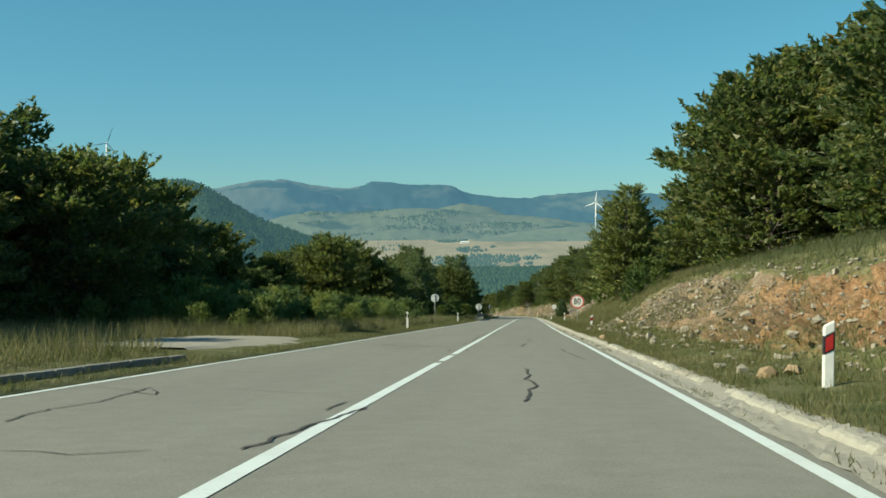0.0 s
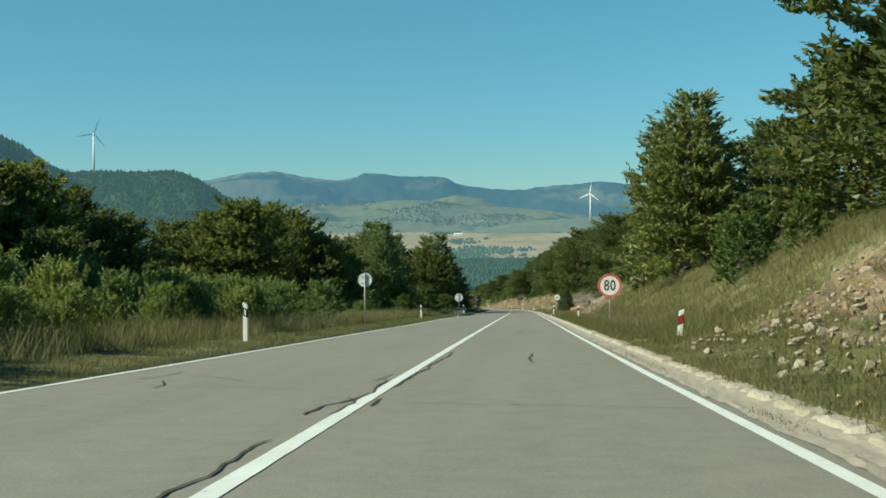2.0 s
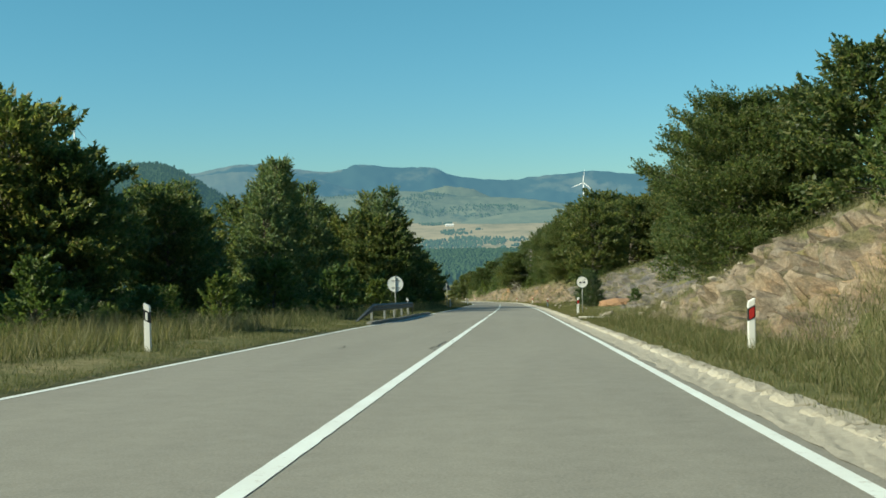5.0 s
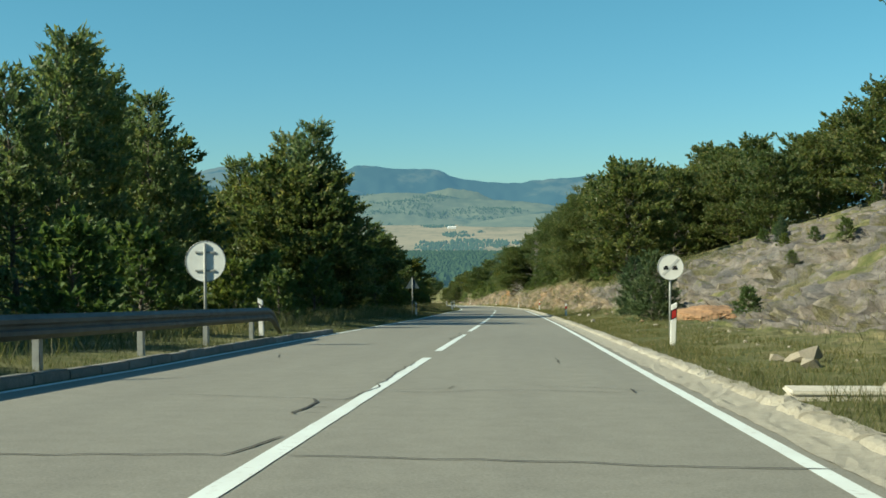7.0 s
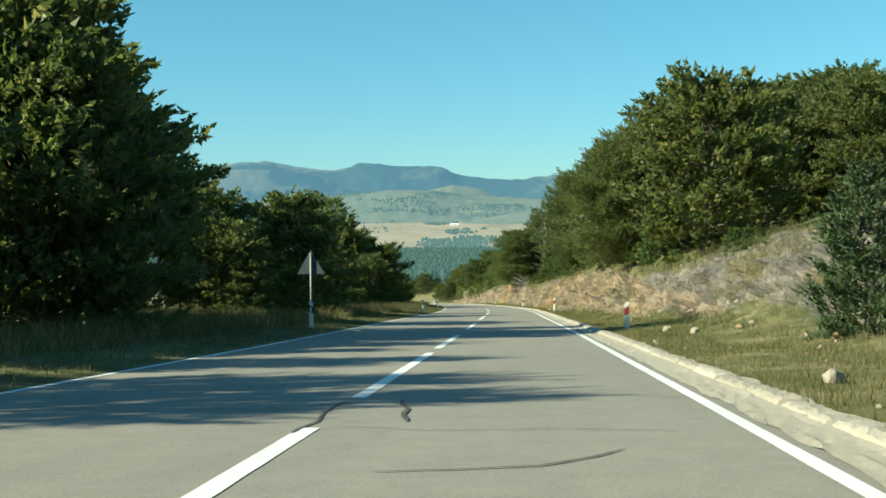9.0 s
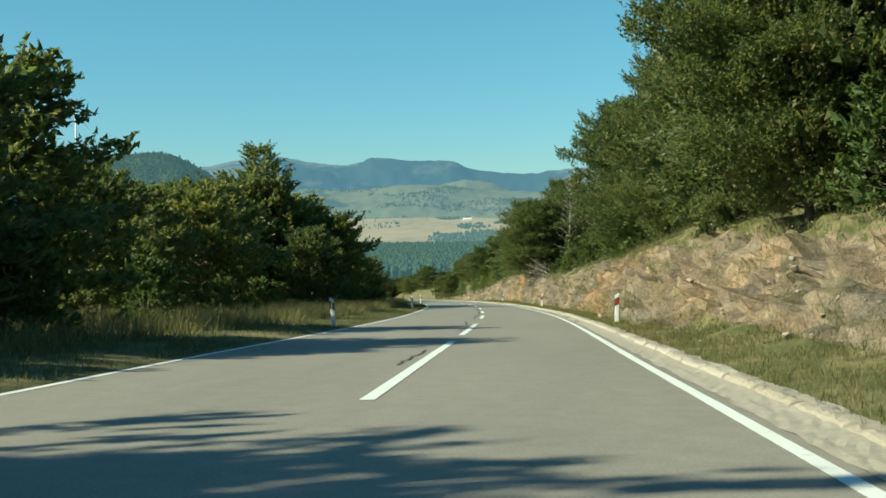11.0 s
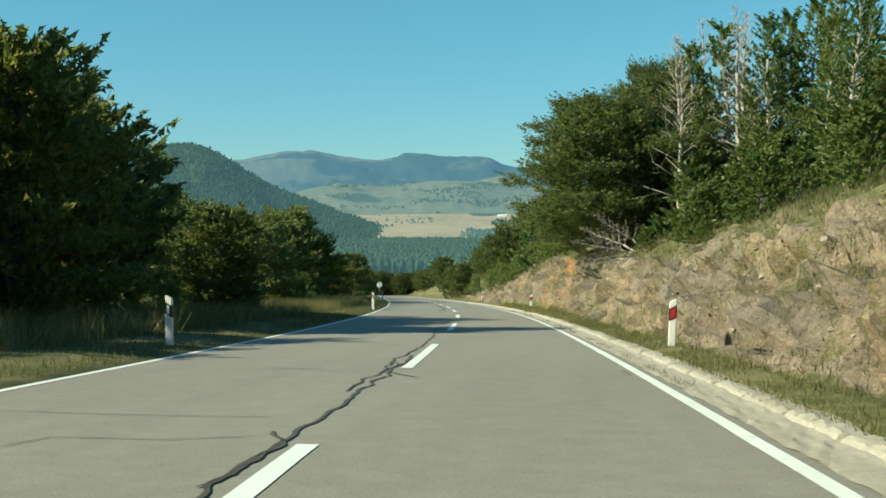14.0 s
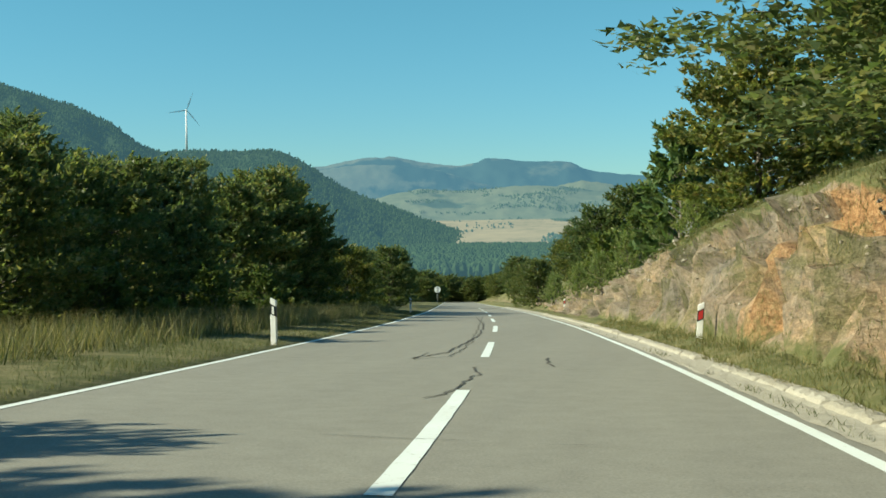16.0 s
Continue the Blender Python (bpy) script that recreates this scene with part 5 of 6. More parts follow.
# right side
for x, y, t in ((16.5, 30.0, 14.0), (13.9, 42.1, 11.8), (18.0, 48.9, 15.2), (11.5, 55.9, 12.4), (16.1, 60.7, 14.9), (13.5, 61.4, 13.8), (14.1, 74.7, 14.7), (17.5, 71.8, 16.7), (13.2, 84.8, 11.1), (18.0, 87.0, 12.5), (21.0, 55.0, 17.0), (22.0, 80.0, 16.0),
                (13.8, 101.5, 11.1), (17.0, 108.0, 9.5)):
    plant("beech", x, y, t, 1.2)
plant("tall", 7.6, 95.2, 11.4, 1.1)
for x, y, t in ((13.0, 105.0, 7.0), (11.0, 110.0, 6.5), (14.0, 116.0, 7.5), (12.0, 122.0, 7.0), (16.0, 126.0, 8.5), (11.5, 130.0, 6.5), (20.0, 112.0, 9.0), (20.0, 134.0, 10.0), (15.0, 133.0, 8.0)):
    plant("beech", x, y, t, 1.3)
plant("near", 8.6, 144, 9.3, 1.08)
plant("beech", 12.0, 136.4, 9.7, 1.15)
plant("near", 10.4, 157.1, 9.7, 0.95)
plant("beech", 11.5, 142.5, 9.4, 1.1)
plant("beech", 8.3, 97.4, 10.4, 0.9)
plant("shrub", 6.6, 74.5, 3.7, 1.25, "shrubs along the road")
plant("shrub", 7.7, 77, 4.0, 1.2, "shrubs along the road")
plant("pine", 5.0, 180.0, 3.0, 1.25)
plant("pine", 5.5, 191.0, 3.2, 1.1)
plant("pine", 15.5, 205.0, 6.2, 0.9)
for x, y, t in ((26.0, 205.0, 16.5), (30.0, 214.0, 18.5), (23.6, 211.0, 15.3), (27.0, 232.2, 16.6), (24.0, 229.9, 14.5), (34.0, 225.0, 19.0), (19.4, 225.7, 12.7), (27.1, 246.3, 16.9), (20.9, 254.4, 16.6), (15.6, 247.7, 14.1), (10.5, 247.5, 14.8), (12.5, 258.1, 15.0), (23.3, 270.7, 19.3), (6.1, 251.2, 10.9), (8.2, 227.2, 11.8), (8.2, 241.5, 12.5), (13.7, 238.9, 12.8), (19.1, 241.7, 14.5), (18.9, 235.8, 13.3),
                (27.2, 269.3, 20.0), (13.0, 270.0, 14.0), (15.0, 282.0, 13.0), (9.0, 276.0, 11.0)):
    plant("beech", x, y, t, 1.05)
for x, y, t in ((6.2, 264.8, 11.5), (5.2, 276.1, 11.8), (8.4, 253.6, 13.4), (7.3, 263.2, 12.7)):
    plant("near", x, y, t, 0.95)
for x, y, t in ((7.5, 238.0, 6.0), (5.6, 274.0, 7.0), (4.6, 280.0, 6.0), (6.0, 286.0, 6.2), (7.5, 293.0, 6.5), (6.0, 298.0, 5.8), (5.2, 304.0, 5.6), (8.5, 302.0, 7.5), (4.2, 310.0, 5.6), (6.5, 311.0, 7.0), (11.0, 298.0, 9.0)):
    plant("shrub", x, y, t, 1.25, "shrubs along the road")
plant("near", 6.5, 241.6, 10.7, 1.0)
plant("near", -0.5, 318.3, 9.7, 1.5)
for x, y, t in ((10.4, 309.0, 9.6), (11.2, 315.9, 10.4), (9.6, 306, 10.0), (2.6, 340.2, 10.8), (-2.1, 336.3, 7.9), (2.2, 352.0, 9.0), (11.0, 322.0, 11.0), (13.0, 311.0, 11.0)):
    plant("beech", x, y, t, 1.15)
plant("near", 4.8, 333.1, 10.4, 1.0)
for x, y, t in ((3.0, 318.0, 12.3), (4.0, 321.0, 13.8), (5.2, 317.0, 13.0), (3.6, 325.0, 13.8), (4.8, 314.0, 12.6), (6.2, 322.0, 13.8), (2.4, 314.0, 10.6), (5.8, 326.0, 14.6)):
    plant("dead", x, y, t, 1.0)
for x, y, t in ((-3.7, 347.8, 7.4), (-1.5, 360.0, 7.0), (-5.5, 366.0, 5.8), (-8.0, 378.0, 5.2), (-4.0, 374.0, 6.5), (-6.6, 405.7, 10.8), (-15.0, 408.0, 4.6), (-18.0, 424.0, 4.4), (-9.6, 405.8, 9.1), (-12.7, 424.9, 8.5)):
    plant("shrub" if y < 380 else "beech", x, y, t, 1.1)
for x, y, t in ((-2.6, 336.0, 4.6), (-3.6, 341.0, 4.4), (-4.6, 349.0, 4.2), (-6.0, 356.0, 4.0), (-7.5, 366.0, 3.6), (-9.5, 377.0, 3.3), (-12.0, 390.0, 3.0)):
    plant("herb", x, y, t, 1.0, "shrubs along the road")

for x, y, t in ((2.7, 311.0, 5.9), (4.0, 306.0, 6.0), (5.4, 311.5, 7.2), (3.4, 316.0, 7.0), (1.6, 316.5, 5.2), (6.6, 318.0, 8.2), (4.8, 322.0, 8.2), (2.2, 304.0, 4.6), (3.2, 299.0, 4.8), (4.8, 294.0, 5.4), (7.2, 308.0, 7.4), (6.5, 302.0, 6.6)):
    plant("shrub", x, y, t, 1.35, "shrubs along the road")
for x, y, t in ((7.6, 78.0, 4.7), (8.8, 84.0, 5.0), (8.2, 72.0, 4.3), (9.2, 90.0, 5.2), (7.2, 106.0, 6.1), (8.6, 112.0, 5.4), (8.2, 119.0, 5.2), (9.4, 125.0, 5.8)):
    plant("shrub", x, y, t, 1.2, "shrubs along the road")

for k in range(22):
    y = 160 + 58 * rng.random()
    plant("shrub", float(ctr(y) + right_edge(y)) + 5 + 15 * rng.random(), y, 0.0, 1.3, "shrubs along the road")
for k in range(9):
    y = 235 + 105 * rng.random()
    plant("shrub", float(ctr(y) + right_edge(y)) + 3.4 + 1.2 * rng.random(), y, 0.0, 1.3, "shrubs along the road")

for x, y, z, rx, ry, k in ((.5, 311.5, 2.5, 20, -78, .26), (.7, 313, 2.6, -25, -66, .27), (.3, 310, 2.35, 32, -92, .22), (.9, 312, 2.7, 5, -55, .24), (.4, 311, 2.3, -10, -98, .2)):
    ob = copy_thing(KINDS["dead"], Matrix.Translation(W(x, y, z)) @ pose(0, 0, 0, rx, ry, 0) @ Matrix.Scale(k, 4) @ Matrix.Diagonal([1 / c for c in KINDS["dead"].scale] + [1]))
    tagged(ob, "bare grey branch hanging over the edge of the rock cut", "branch", "fallen branches")

# slender trees among the shrubs above the cut
for x, y, t in ((6.8, 308, 10.6), (8.2, 311, 12.2), (5.4, 313, 9.4), (9.4, 315, 13), (7.3, 317, 11.6), (4.4, 325, 11.4), (6.4, 303, 10.4), (8.0, 300, 12), (2.0, 322, 9.2)):
    plant("sparse", x, y, t, 1.0)

# left side
for x, y, t in ((-16.5, 171, 8.6), (-20.5, 165, 8.4)):
    plant("tall", x, y, t, 0.85)
for x, y, t in ((-15, 293, 7.0), (-15.2, 286.5, 5.6)):
    plant("beech", x, y, t, 1.0)
for k in range(14):
    y = 20 + k * 6.2
    fall = float(np.interp(y, [70, 85, 100, 112], [0, 1.2, 3.2, 5]))
    plant("beech", -26.5 - rng.uniform(-1.2, 1.2), y, 9.9 + 0.9 * math.sin(k * 1.7) - fall, 1.15)
    if y < 92:
        plant("beech", -33.5 - rng.uniform(-1.5, 1.5), y + 3, 11.0 + 1.2 * math.sin(k * 2.3), 1.1)
for x, y, t in ((-27.8, 96.1, 8.8), (-20.5, 66.0, 5.0), (-19.4, 48.0, 8.1), (-21.0, 88.0, 4.6), (-22.1, 98.0, 6.0), (-20.5, 40.0, 5.0)):
    plant("beech", x, y, t, 1.2)
for x, y, t in ((-24.3, 133.4, 9.3), (-21.1, 141.6, 9.1), (-19.0, 142.3, 7.5), (-28.1, 136.1, 8.3), (-21.8, 124.3, 9.1), (-29.0, 130.9, 8.1), (-18.3, 154.5, 6.8), (-24.9, 148.7, 11.3), (-29.0, 147.0, 9.6), (-24.3, 125.6, 8.4), (-34.0, 122.0, 10.0), (-20.2, 158.1, 7.6)):
    plant("beech", x, y, t, 1.05)
for x, y, t in ((-20.1, 189.2, 12.1), (-17.1, 178.6, 11.0), (-16.1, 183.8, 10.0), (-14.5, 202.3, 11.0), (-12.1, 198.6, 11.0), (-17.4, 176.2, 11.0), (-24.8, 180.1, 8.7), (-18.6, 211.5, 10.6)):
    plant("tall", x, y, t, 0.78)
for x, y, t in ((-12.8, 197.9, 8.9), (-10.7, 196.4, 6.6), (-17.7, 187.7, 8.7), (-23.1, 166.3, 8.3), (-24.0, 202.4, 11.2), (-28.3, 191.7, 9.3), (-16.0, 211.0, 9.7), (-13.4, 222.3, 4.6), (-12.3, 231.1, 6.6), (-14.4, 239.6, 7.3), (-19.0, 226.7, 9.5), (-19.0, 238.1, 8.0),
                (-11.8, 199.2, 7.5), (-21.5, 221.5, 9.6)):
    plant("beech", x, y, t, 1.1)
for x, y, t in ((-16.2, 250.5, 5.8), (-17.4, 257.2, 5.8), (-17.2, 266.5, 6.4), (-20.1, 272.4, 7.0), (-20.5, 280.3, 8.1), (-21.2, 293.0, 9.9), (-24.0, 287.4, 8.9), (-17.4, 299.4, 7.1), (-20.0, 302.2, 9.2), (-19.1, 304.8, 7.7), (-19.3, 291.7, 9.0), (-20.7, 262.1, 6.9), (-23.0, 254.0, 7.0)):
    plant("beech", x, y, t, 1.1)
plant("tall", -19.3, 291.5, 11.7, 0.9)
for x, y, t in ((-24.2, 350.7, 6.8), (-25.7, 366.3, 8.1), (-24.6, 344.6, 6.2), (-21.4, 333.6, 5.9), (-27.0, 372.7, 9.0)):
    plant("tall", x, y, t, 0.95)
for x, y, t in ((-15.2, 309.6, 4.4), (-18.4, 327.4, 4.5), (-21.0, 332.8, 5.1), (-22.6, 337.3, 5.5), (-22.8, 341.5, 5.7), (-24.9, 348.8, 6.5), (-25.0, 358.0, 6.7), (-26.3, 367.1, 8.0), (-29.8, 376.3, 9.0), (-24.7, 369.0, 6.0), (-26.0, 384.0, 4.6), (-29.0, 393.9, 5.2), (-31.0, 404.9, 5.5),
                (-34.0, 420.0, 6.0), (-29.6, 411.7, 6.0), (-36.0, 436.0, 6.0), (-33.0, 430.0, 5.0), (-27.2, 331.0, 7.4), (-29.7, 345.1, 7.8)):
    plant("beech", x, y, t, 1.1)
for x, y, t in ((-10.4, 160.0, 3.0), (-10.8, 166.0, 3.2), (-9.4, 171.0, 2.4), (-9.0, 176.0, 2.2), (-10.5, 180.0, 3.0), (-12.5, 153.2, 3.3), (-9.5, 186.0, 3.0), (-9.2, 216.0, 2.4), (-9.5, 224.0, 2.2), (-10.5, 233.0, 2.4), (-11.5, 122.0, 2.2), (-10.2, 134.0, 2.0), (-12.0, 108.0, 2.2),
                (-12.4, 254.0, 1.8), (-13.0, 262.0, 1.9), (-12.5, 246.0, 2.4), (-14.5, 310.0, 2.4), (-16.0, 316.0, 2.4), (-17.5, 322.0, 2.0), (-19.5, 334.0, 2.2), (-20.6, 345.0, 2.2), (-22.5, 356.0, 2.4), (-24.5, 365.0, 2.2), (-27.0, 380.0, 2.6), (-12.4, 284.0, 1.9)):
    plant("shrub", x, y, t, 1.2, "shrubs along the road")
for k in range(70):
    plant("herb", -9.4 - 8.0 * rng.random(), 78 + 15 * rng.random(), 1.3 + 1.1 * rng.random(), 1.4, "shrubs along the road")
for k in range(110):
    x = -9.6 - 10.0 * rng.random()
    plant("shrub" if k % 7 == 0 else "herb", x, 44 + 47 * rng.random(), 0.9 + 0.9 * rng.random() + 0.10 * min(8.0, -9.6 - x), 1.3, "shrubs along the road")
for k in range(34):
    # a thicket of brambles, highest away from the road
    y = 56 + 30 * rng.random()
    x = -9.2 - 8.5 * rng.random()
    plant("herb", x, y, 1.35 + 0.16 * min(8.0, -9.0 - x) + 0.5 * rng.random(), 1.25, "shrubs along the road")
for k in range(40):
    y = 104 + 40 * rng.random() if k % 2 else 245 + 110 * rng.random()
    plant("herb" if k % 3 else "shrub", float(ctr(y) + left_edge(y)) - 5.0 - 5.0 * rng.random(), y, 0.8 + 0.9 * rng.random(), 1.5, "shrubs along the road")

# trees and shrubs further down the road
for k in range(22):
    y = 545 + 68 * rng.random()
    plant("beech", float(ctr(y)) + rng.choice((-1, 1)) * (6.5 + 8 * rng.random()), y, 5 + 3.5 * rng.random(), 1.3)
for k in range(46):
    y = 425 + 190 * rng.random()
    side = rng.choice((-1, -1, 1))
    x = float(ctr(y)) + side * (9 + 34 * rng.random() ** 1.4)
    plant("beech", x, y, (4.5 + 3 * rng.random()) if side < 0 else 6 + 3 * rng.random(), 1.2)

for k in range(16):
    y = 603 + 13 * rng.random()
    plant("beech", float(ctr(y)) - 8 + 16 * (k + rng.random()) / 16, y, 4.5 + 3.0 * rng.random(), 1.3)

# taller trees behind the edge of the cut, where the dead stems stand
plant("near", 1.7, 322.5, 11.9, 0.75)
for x, y, t in ((5.2, 320.0, 13.2), (3.6, 319.0, 12.0), (7.4, 321.0, 13.8), (6.3, 316.5, 12.6), (8.2, 318.0, 13.6), (2.8, 323.5, 12.4)):
    plant("sparse", x, y, t, 1.15)

# grass
def grass(name, label, side, y0, y1, d0, d1, n, h0, h1, w, mat, seed, clump=0.5, rocky=True):
    r = np.random.RandomState(seed)
    y = r.uniform(y0, y1, n)
    d = d0 + (d1 - d0) * r.uniform(0, 1, n) ** 1.2
    k = np.array([fbm(a * .5, b * .8, seed, 2) for a, b in zip(y, d)])
    ok = k > -clump + r.uniform(-.25, .25, n)
    y, d, k = y[ok], d[ok], k[ok]
    if side > 0:
        x = ctr(y) + right_edge(y) + d
        z = right_zs(d, y)
        rise = (right_zs(d + .4, y) - z) / .4
        ok = r.uniform(0, 1, len(y)) > np.clip(rise * 2.2 - .45, 0, .97) * np.interp(y, *ROCKY) * np.clip((d - .5) / .5, 0, 1) * (.93 if rocky else 0)
        x, y, z, d, k = x[ok], y[ok], z[ok], d[ok], k[ok]
    else:
        x = ctr(y) + left_edge(y) - d
        bare = (y > 25) & (y < 39) & (d > 0.7) & (d < 5.2)
        x, y, d, k = x[~bare], y[~bare], d[~bare], k[~bare]
        z = np.interp(d, LD, LZ)
    m = len(y)
    h = r.uniform(h0, h1, m) * (1 + .5 * k)
    ww = w * r.uniform(.6, 1.4, m)
    a = r.uniform(0, 2 * math.pi, m)
    lean = r.normal(0, .42, (m, 2)) * h[:, None]
    base = np.stack([x, y, z - .03], 1)
    dx = np.stack([np.cos(a) * ww, np.sin(a) * ww, np.zeros(m)], 1)
    tip = base + np.stack([lean[:, 0], lean[:, 1], h], 1)
    v = np.stack([base - dx, base + dx, tip], 1).reshape(-1, 3)
    ob = new(name, mesh_of(name, to_world(v), np.arange(3 * m).reshape(-1, 3), mat))
    return tagged(ob, label, "grass", "", "stuff")


grass("verge_grass", "short green and dry grass on the verge", 1, -4, 150, -0.14, 3.2, 130000, .05, .16, .006, BLADE, 1)
grass("verge_grass", "short green and dry grass on the verge", 1, 150, 345, -0.14, 3.2, 160000, .04, .15, .006, BLADE, 2)
grass("bank_weeds", "sparse dry weeds rooted in the rock cut", 1, 196, 345, 0.8, 5.5, 60000, .03, .13, .005, BLADE, 22, -0.1, False)
grass("bank_weeds", "sparse dry weeds rooted in the rock cut", 1, 8, 62, 0.8, 6, 26000, .03, .14, .005, BLADE, 23, -0.1, False)
grass("bank_tufts", "patches of grass growing over the rock cut", 1, 236, 345, 1.2, 5.5, 45000, .05, .18, .006, BLADE, 24, -0.38, False)
grass("bank_tufts", "patches of grass growing over the rock cut", 1, 8, 62, 0.9, 6.5, 30000, .06, .24, .006, BLADE, 25, -0.3, False)
grass("slope_grass", "long dry grass on the roadside slope", 1, 62, 146, 1.4, 11, 60000, .16, .50, .006, STRAW, 3, -0.05)
grass("slope_grass", "green grass on the roadside slope", 1, 62, 146, 0.5, 11, 150000, .08, .30, .006, BLADE, 11, 0.4)
grass("slope_grass", "tufts of grass along the top of the rocky bank", 1, -4, 60, 5.0, 13, 26000, .2, .45, .008, BLADE, 4, 0.3)
grass("slope_grass", "tufts of dry grass on the rocky slope", 1, 150, 215, 2.0, 13, 14000, .10, .28, .008, STRAW, 5, -0.1)
grass("slope_grass", "tufts of grass along the top of the rocky bank", 1, 205, 345, 3.6, 12, 50000, .15, .45, .008, BLADE, 12, 0.2)
grass("verge_grass", "short mown grass along the edge line", -1, -4, 150, 0.1, 2.2, 80000, .04, .14, .007, BLADE, 6)
grass("verge_grass", "short mown grass along the edge line", -1, 150, 380, 0.1, 2.2, 80000, .04, .15, .007, BLADE, 7)
grass("meadow_grass", "tall dry meadow grass beside the road", -1, 0, 135, 2.0, 13, 90000, .25, .70, .008, STRAW, 8, 0.25)
grass("meadow_grass", "tall green meadow grass beside the road", -1, 0, 380, 1.7, 13, 160000, .20, .6, .008, BLADE, 9, 0.4)
grass("meadow_grass", "tall dry meadow grass beside the road", -1, 160, 380, 1.9, 10, 80000, .25, .65, .008, STRAW, 10, 0.25)


grass("gutter_weeds", "small weeds growing along the gutter", 1, -4, 345, -0.62, -0.46, 9000, .015, .06, .005, BLADE, 21, -0.15)


def rubble(n, seed, least=.03, most=.22):
    """Broken rock lying all over the cut, too small to count."""
    r = np.random.RandomState(seed)
    y = np.concatenate([r.uniform(12, 62, n // 2), r.uniform(196, 350, n // 2)])
    d = r.uniform(.9, 5.2, len(y))
    x = ctr(y) + right_edge(y) + d
    z = right_zs(d, y)
    rise = (right_zs(d + .4, y) - z) / .4
    ok = r.uniform(0, 1, len(y)) < np.clip(rise, .10, 1)
    x, y, z = x[ok], y[ok], z[ok]
    sz = (least + (most - least) * r.uniform(0, 1, len(y)) ** 4) * np.where(y > 100, .62, 1)
    vs, fs, at = [], [], 0
    for me in smalls[:6]:
        base = np.array([tuple(q.co) for q in me.vertices])
        f = np.array([tuple(q.vertices) for q in me.polygons])
        pick = slice(smalls.index(me), None, 6)
        a = r.uniform(0, 2 * math.pi, len(x[pick]))
        ca, sa = np.cos(a)[:, None], np.sin(a)[:, None]
        b = np.stack([base[None, :, 0] * ca - base[None, :, 1] * sa, base[None, :, 0] * sa + base[None, :, 1] * ca, np.repeat(base[None, :, 2], len(a), 0)], 2)
        b = b * sz[pick][:, None, None] + np.stack([x[pick] - .08, y[pick], z[pick] + .05 - .22 * sz[pick]], 1)[:, None]
        fs.append((np.arange(len(a))[:, None, None] * len(base) + f[None]).reshape(-1, 3) + at)
        vs.append(b.reshape(-1, 3))
        at += b.shape[0] * b.shape[1]
    v, fs = np.concatenate(vs), np.concatenate(fs)
    tagged(new("rubble", mesh_of("rubble", to_world(v.reshape(-1, 3)), fs, STONE)), "broken limestone rubble strewn over the cut bank", "rubble", "", "stuff")


rubble(8000, 3, .025, .14)
rubble(420, 7, .12, .36)

# ---- far things ----
def turbine(x, y, z, hub, blade, turn, spin):
    th = new("wind_turbine")
    th.matrix_basis = Matrix.Translation((x, y, z)) @ pose(0, 0, 0, 0, 0, turn)
    wt = simple("turbine_white", (0.8, 0.8, 0.8), 0.5, 0, 0.03, 0.1)
    part("tower", tube(bmesh.new(), (0, 0, -6), (0, 0, hub), 2.6, 1.5, 16), wt, th, "", True)
    part("nacelle", box(bmesh.new(), -1.7, 1.7, -4, 5, hub - 1.2, hub + 2.2, .6), wt, th)
    part("rotor_hub", tube(bmesh.new(), (0, -6.2, hub + .5), (0, -4, hub + .5), .8, 1.7, 12), wt, th, "", True)
    for k in range(3):
        bm = bmesh.new()
        ring = []
        for i, (s, c) in enumerate(((1, 1.0), (6, 1.6), (12, 2.0), (24, 1.4), (blade, .25))):
            ring.append([bm.verts.new(p) for p in ((-c * .7, -.25, s), (c * .6, -.1, s), (c * .2, .35, s))])
        for a, b in zip(ring, ring[1:]):
            for i in range(3):
                bm.faces.new((a[i], a[(i + 1) % 3], b[(i + 1) % 3], b[i]))
        bm.faces.new(ring[-1])
        bmesh.ops.recalc_face_normals(bm, faces=bm.faces[:])
        ob = part("blade", bm, wt, th)
        ob.matrix_basis = Matrix.Translation((0, -5, hub + .5)) @ pose(0, 0, 0, 0, spin + 120 * k, 0)
    tagged(th, "white three-bladed wind turbine on a distant hill", "wind turbine", "wind turbines")


def bearing(dist, left, eye=(0.0, 150.0)):
    return eye[0] - dist * math.sin(radians(left)), eye[1] + dist * math.cos(radians(left))


x, y = bearing(2480, 22.8, (-4.8, 305))
turbine(x, y, 128, 84, 42, 35, 20)
x, y = bearing(3660, -3.45)
turbine(x, y, 12, 84, 42, -20, 8)

th = new("farm_building")
x, y = bearing(3360, 3.3)
th.matrix_basis = Matrix.Translation((x, y, -34)) @ pose(0, 0, 0, 0, 0, 8)
part("wall", box(bmesh.new(), -12, 12, -6, 6, -4, 6), SIGNWHITE, th)
bm = bmesh.new()
v = [bm.verts.new(p) for p in ((-12.5, -6.5, 6), (12.5, -6.5, 6), (12.5, 6.5, 6), (-12.5, 6.5, 6), (-12.5, 0, 9), (12.5, 0, 9))]
for f in ((0, 1, 5, 4), (2, 3, 4, 5), (1, 2, 5), (3, 0, 4), (3, 2, 1, 0)):
    bm.faces.new([v[i] for i in f])
part("roof", bm, SIGNWHITE, th)
tagged(th, "long white farm building on the valley plain", "building")


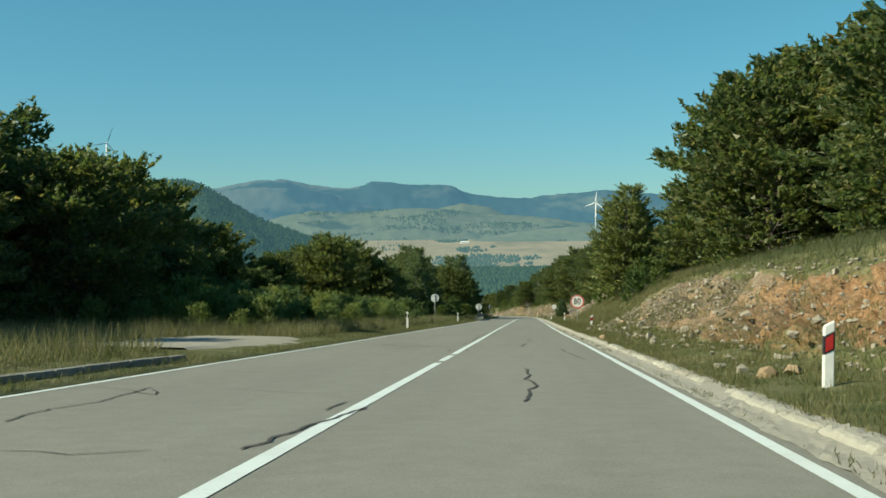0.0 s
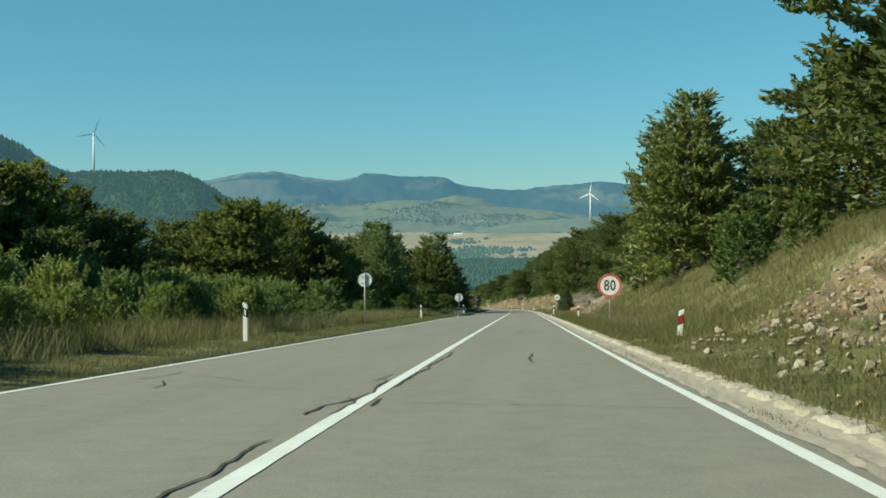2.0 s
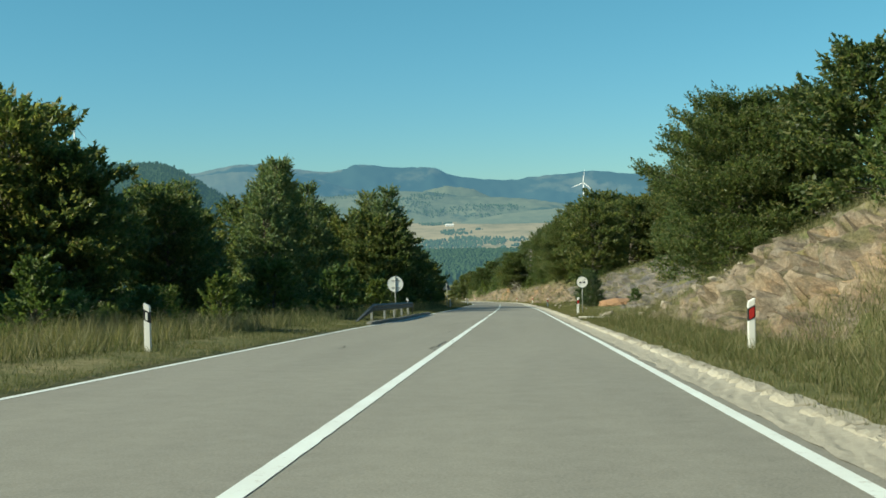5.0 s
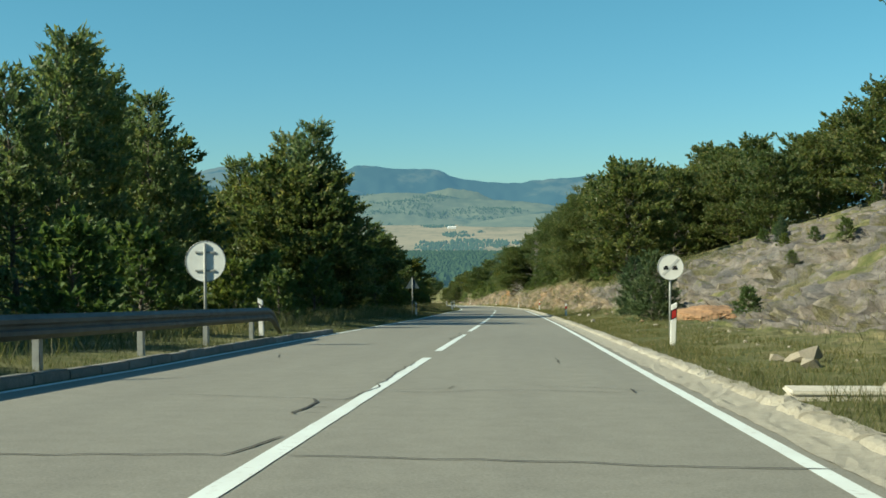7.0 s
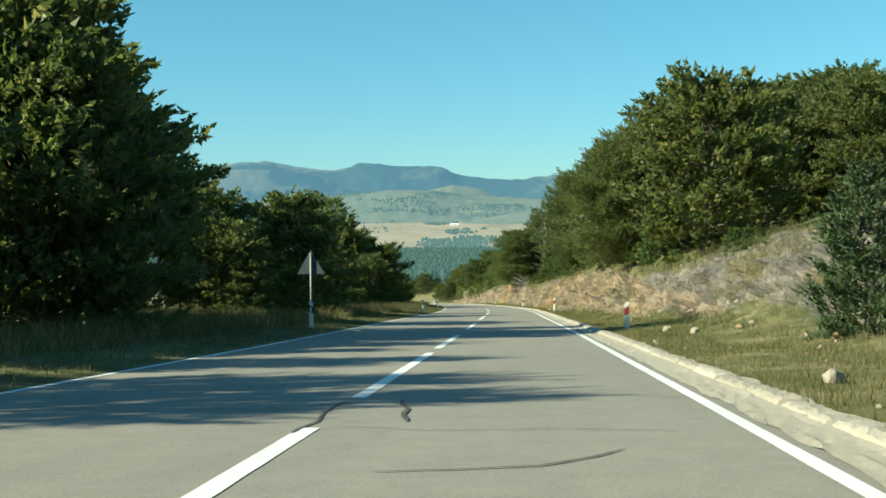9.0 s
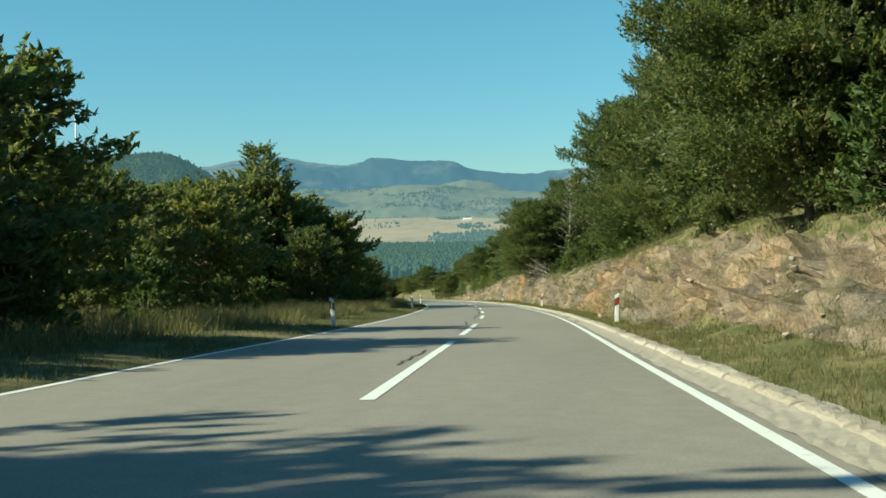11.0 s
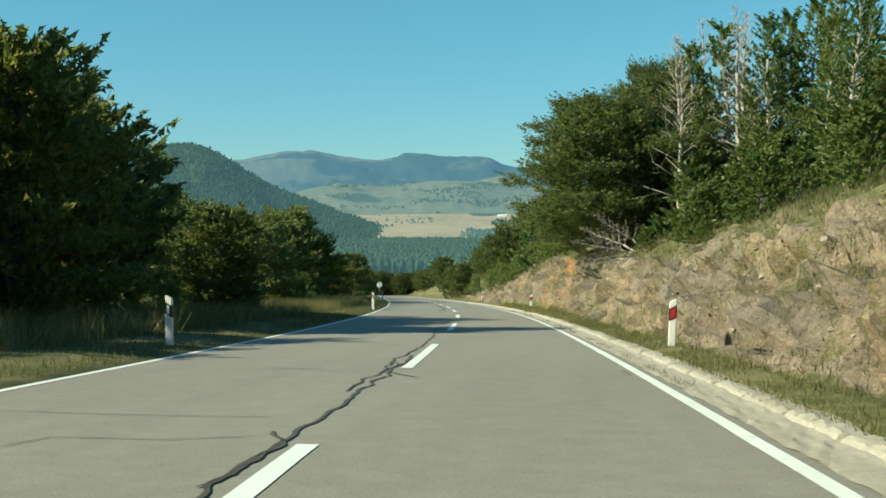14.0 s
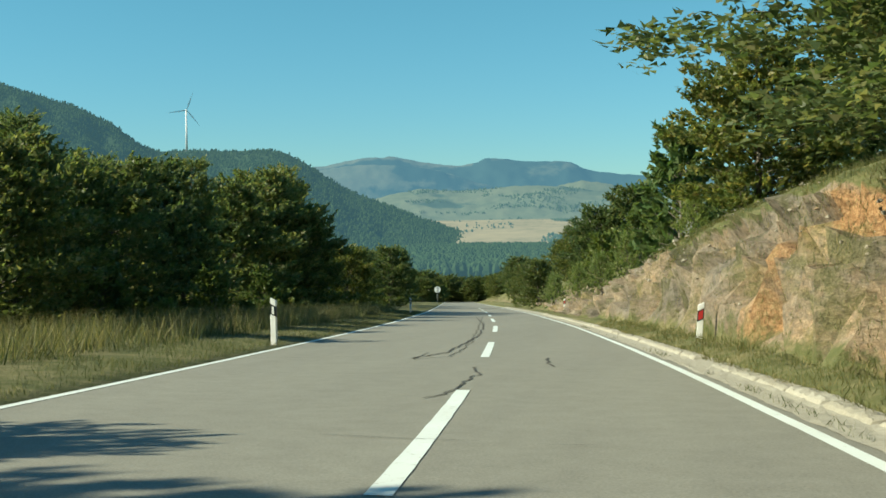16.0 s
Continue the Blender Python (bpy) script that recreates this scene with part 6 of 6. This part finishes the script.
def woods(name, label, spots, h, mat):
    """Many small conifers and round crowns, too far off to count."""
    r = np.random.RandomState(5)
    n = len(spots)
    hh = h * r.uniform(.6, 1.3, n)
    rad = hh * r.uniform(.24, .42, n)
    k = 5
    a = np.arange(k) * 2 * math.pi / k
    v = np.zeros((n, 3 * k + 1, 3))
    ph = r.uniform(0, 6, n)
    for i in range(k):
        for lv, (zz, rr) in enumerate(((.1, .8), (.48, 1.0), (.82, .62))):
            v[:, lv * k + i, 0] = spots[:, 0] + rad * rr * np.cos(a[i] + ph) * r.uniform(.7, 1.2, n)
            v[:, lv * k + i, 1] = spots[:, 1] + rad * rr * np.sin(a[i] + ph) * r.uniform(.7, 1.2, n)
            v[:, lv * k + i, 2] = spots[:, 2] + hh * zz
    v[:, 3 * k] = spots + np.stack([np.zeros(n), np.zeros(n), hh], 1)
    f = []
    for i in range(k):
        j = (i + 1) % k
        f += [(i, j, k + j), (i, k + j, k + i), (k + i, k + j, 2 * k + j), (k + i, 2 * k + j, 2 * k + i), (2 * k + i, 2 * k + j, 3 * k)]
    f = (np.arange(n)[:, None, None] * (3 * k + 1) + np.array(f)[None]).reshape(-1, 3)
    ob = new(name, mesh_of(name, v.reshape(-1, 3), f, mat))
    return tagged(ob, label, "woods", "", "stuff")


def scatter(grid, n, seed, lo=0.0, hi=1.0):
    r = np.random.RandomState(seed)
    R, C = grid.shape[:2]
    u, w = r.uniform(lo, hi, n) * (R - 1.001), r.uniform(0, 1, n) * (C - 1.001)
    i, j = u.astype(int), w.astype(int)
    fu, fw = (u - i)[:, None], (w - j)[:, None]
    return (grid[i, j] * (1 - fu) + grid[i + 1, j] * fu) * (1 - fw) + (grid[i, j + 1] * (1 - fu) + grid[i + 1, j + 1] * fu) * fw


# far trees glow faintly blue too, in place of haze before them
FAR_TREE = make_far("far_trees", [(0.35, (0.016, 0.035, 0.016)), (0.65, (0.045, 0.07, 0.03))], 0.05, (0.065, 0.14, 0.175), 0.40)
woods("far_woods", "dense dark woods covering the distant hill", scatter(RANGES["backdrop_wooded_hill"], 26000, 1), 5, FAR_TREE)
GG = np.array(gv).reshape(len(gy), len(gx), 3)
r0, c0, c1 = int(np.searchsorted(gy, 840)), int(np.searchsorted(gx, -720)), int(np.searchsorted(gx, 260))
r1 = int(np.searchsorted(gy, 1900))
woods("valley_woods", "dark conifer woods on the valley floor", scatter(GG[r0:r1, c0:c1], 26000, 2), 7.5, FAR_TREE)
# same haze glow, stronger, in the trees on hills and plain
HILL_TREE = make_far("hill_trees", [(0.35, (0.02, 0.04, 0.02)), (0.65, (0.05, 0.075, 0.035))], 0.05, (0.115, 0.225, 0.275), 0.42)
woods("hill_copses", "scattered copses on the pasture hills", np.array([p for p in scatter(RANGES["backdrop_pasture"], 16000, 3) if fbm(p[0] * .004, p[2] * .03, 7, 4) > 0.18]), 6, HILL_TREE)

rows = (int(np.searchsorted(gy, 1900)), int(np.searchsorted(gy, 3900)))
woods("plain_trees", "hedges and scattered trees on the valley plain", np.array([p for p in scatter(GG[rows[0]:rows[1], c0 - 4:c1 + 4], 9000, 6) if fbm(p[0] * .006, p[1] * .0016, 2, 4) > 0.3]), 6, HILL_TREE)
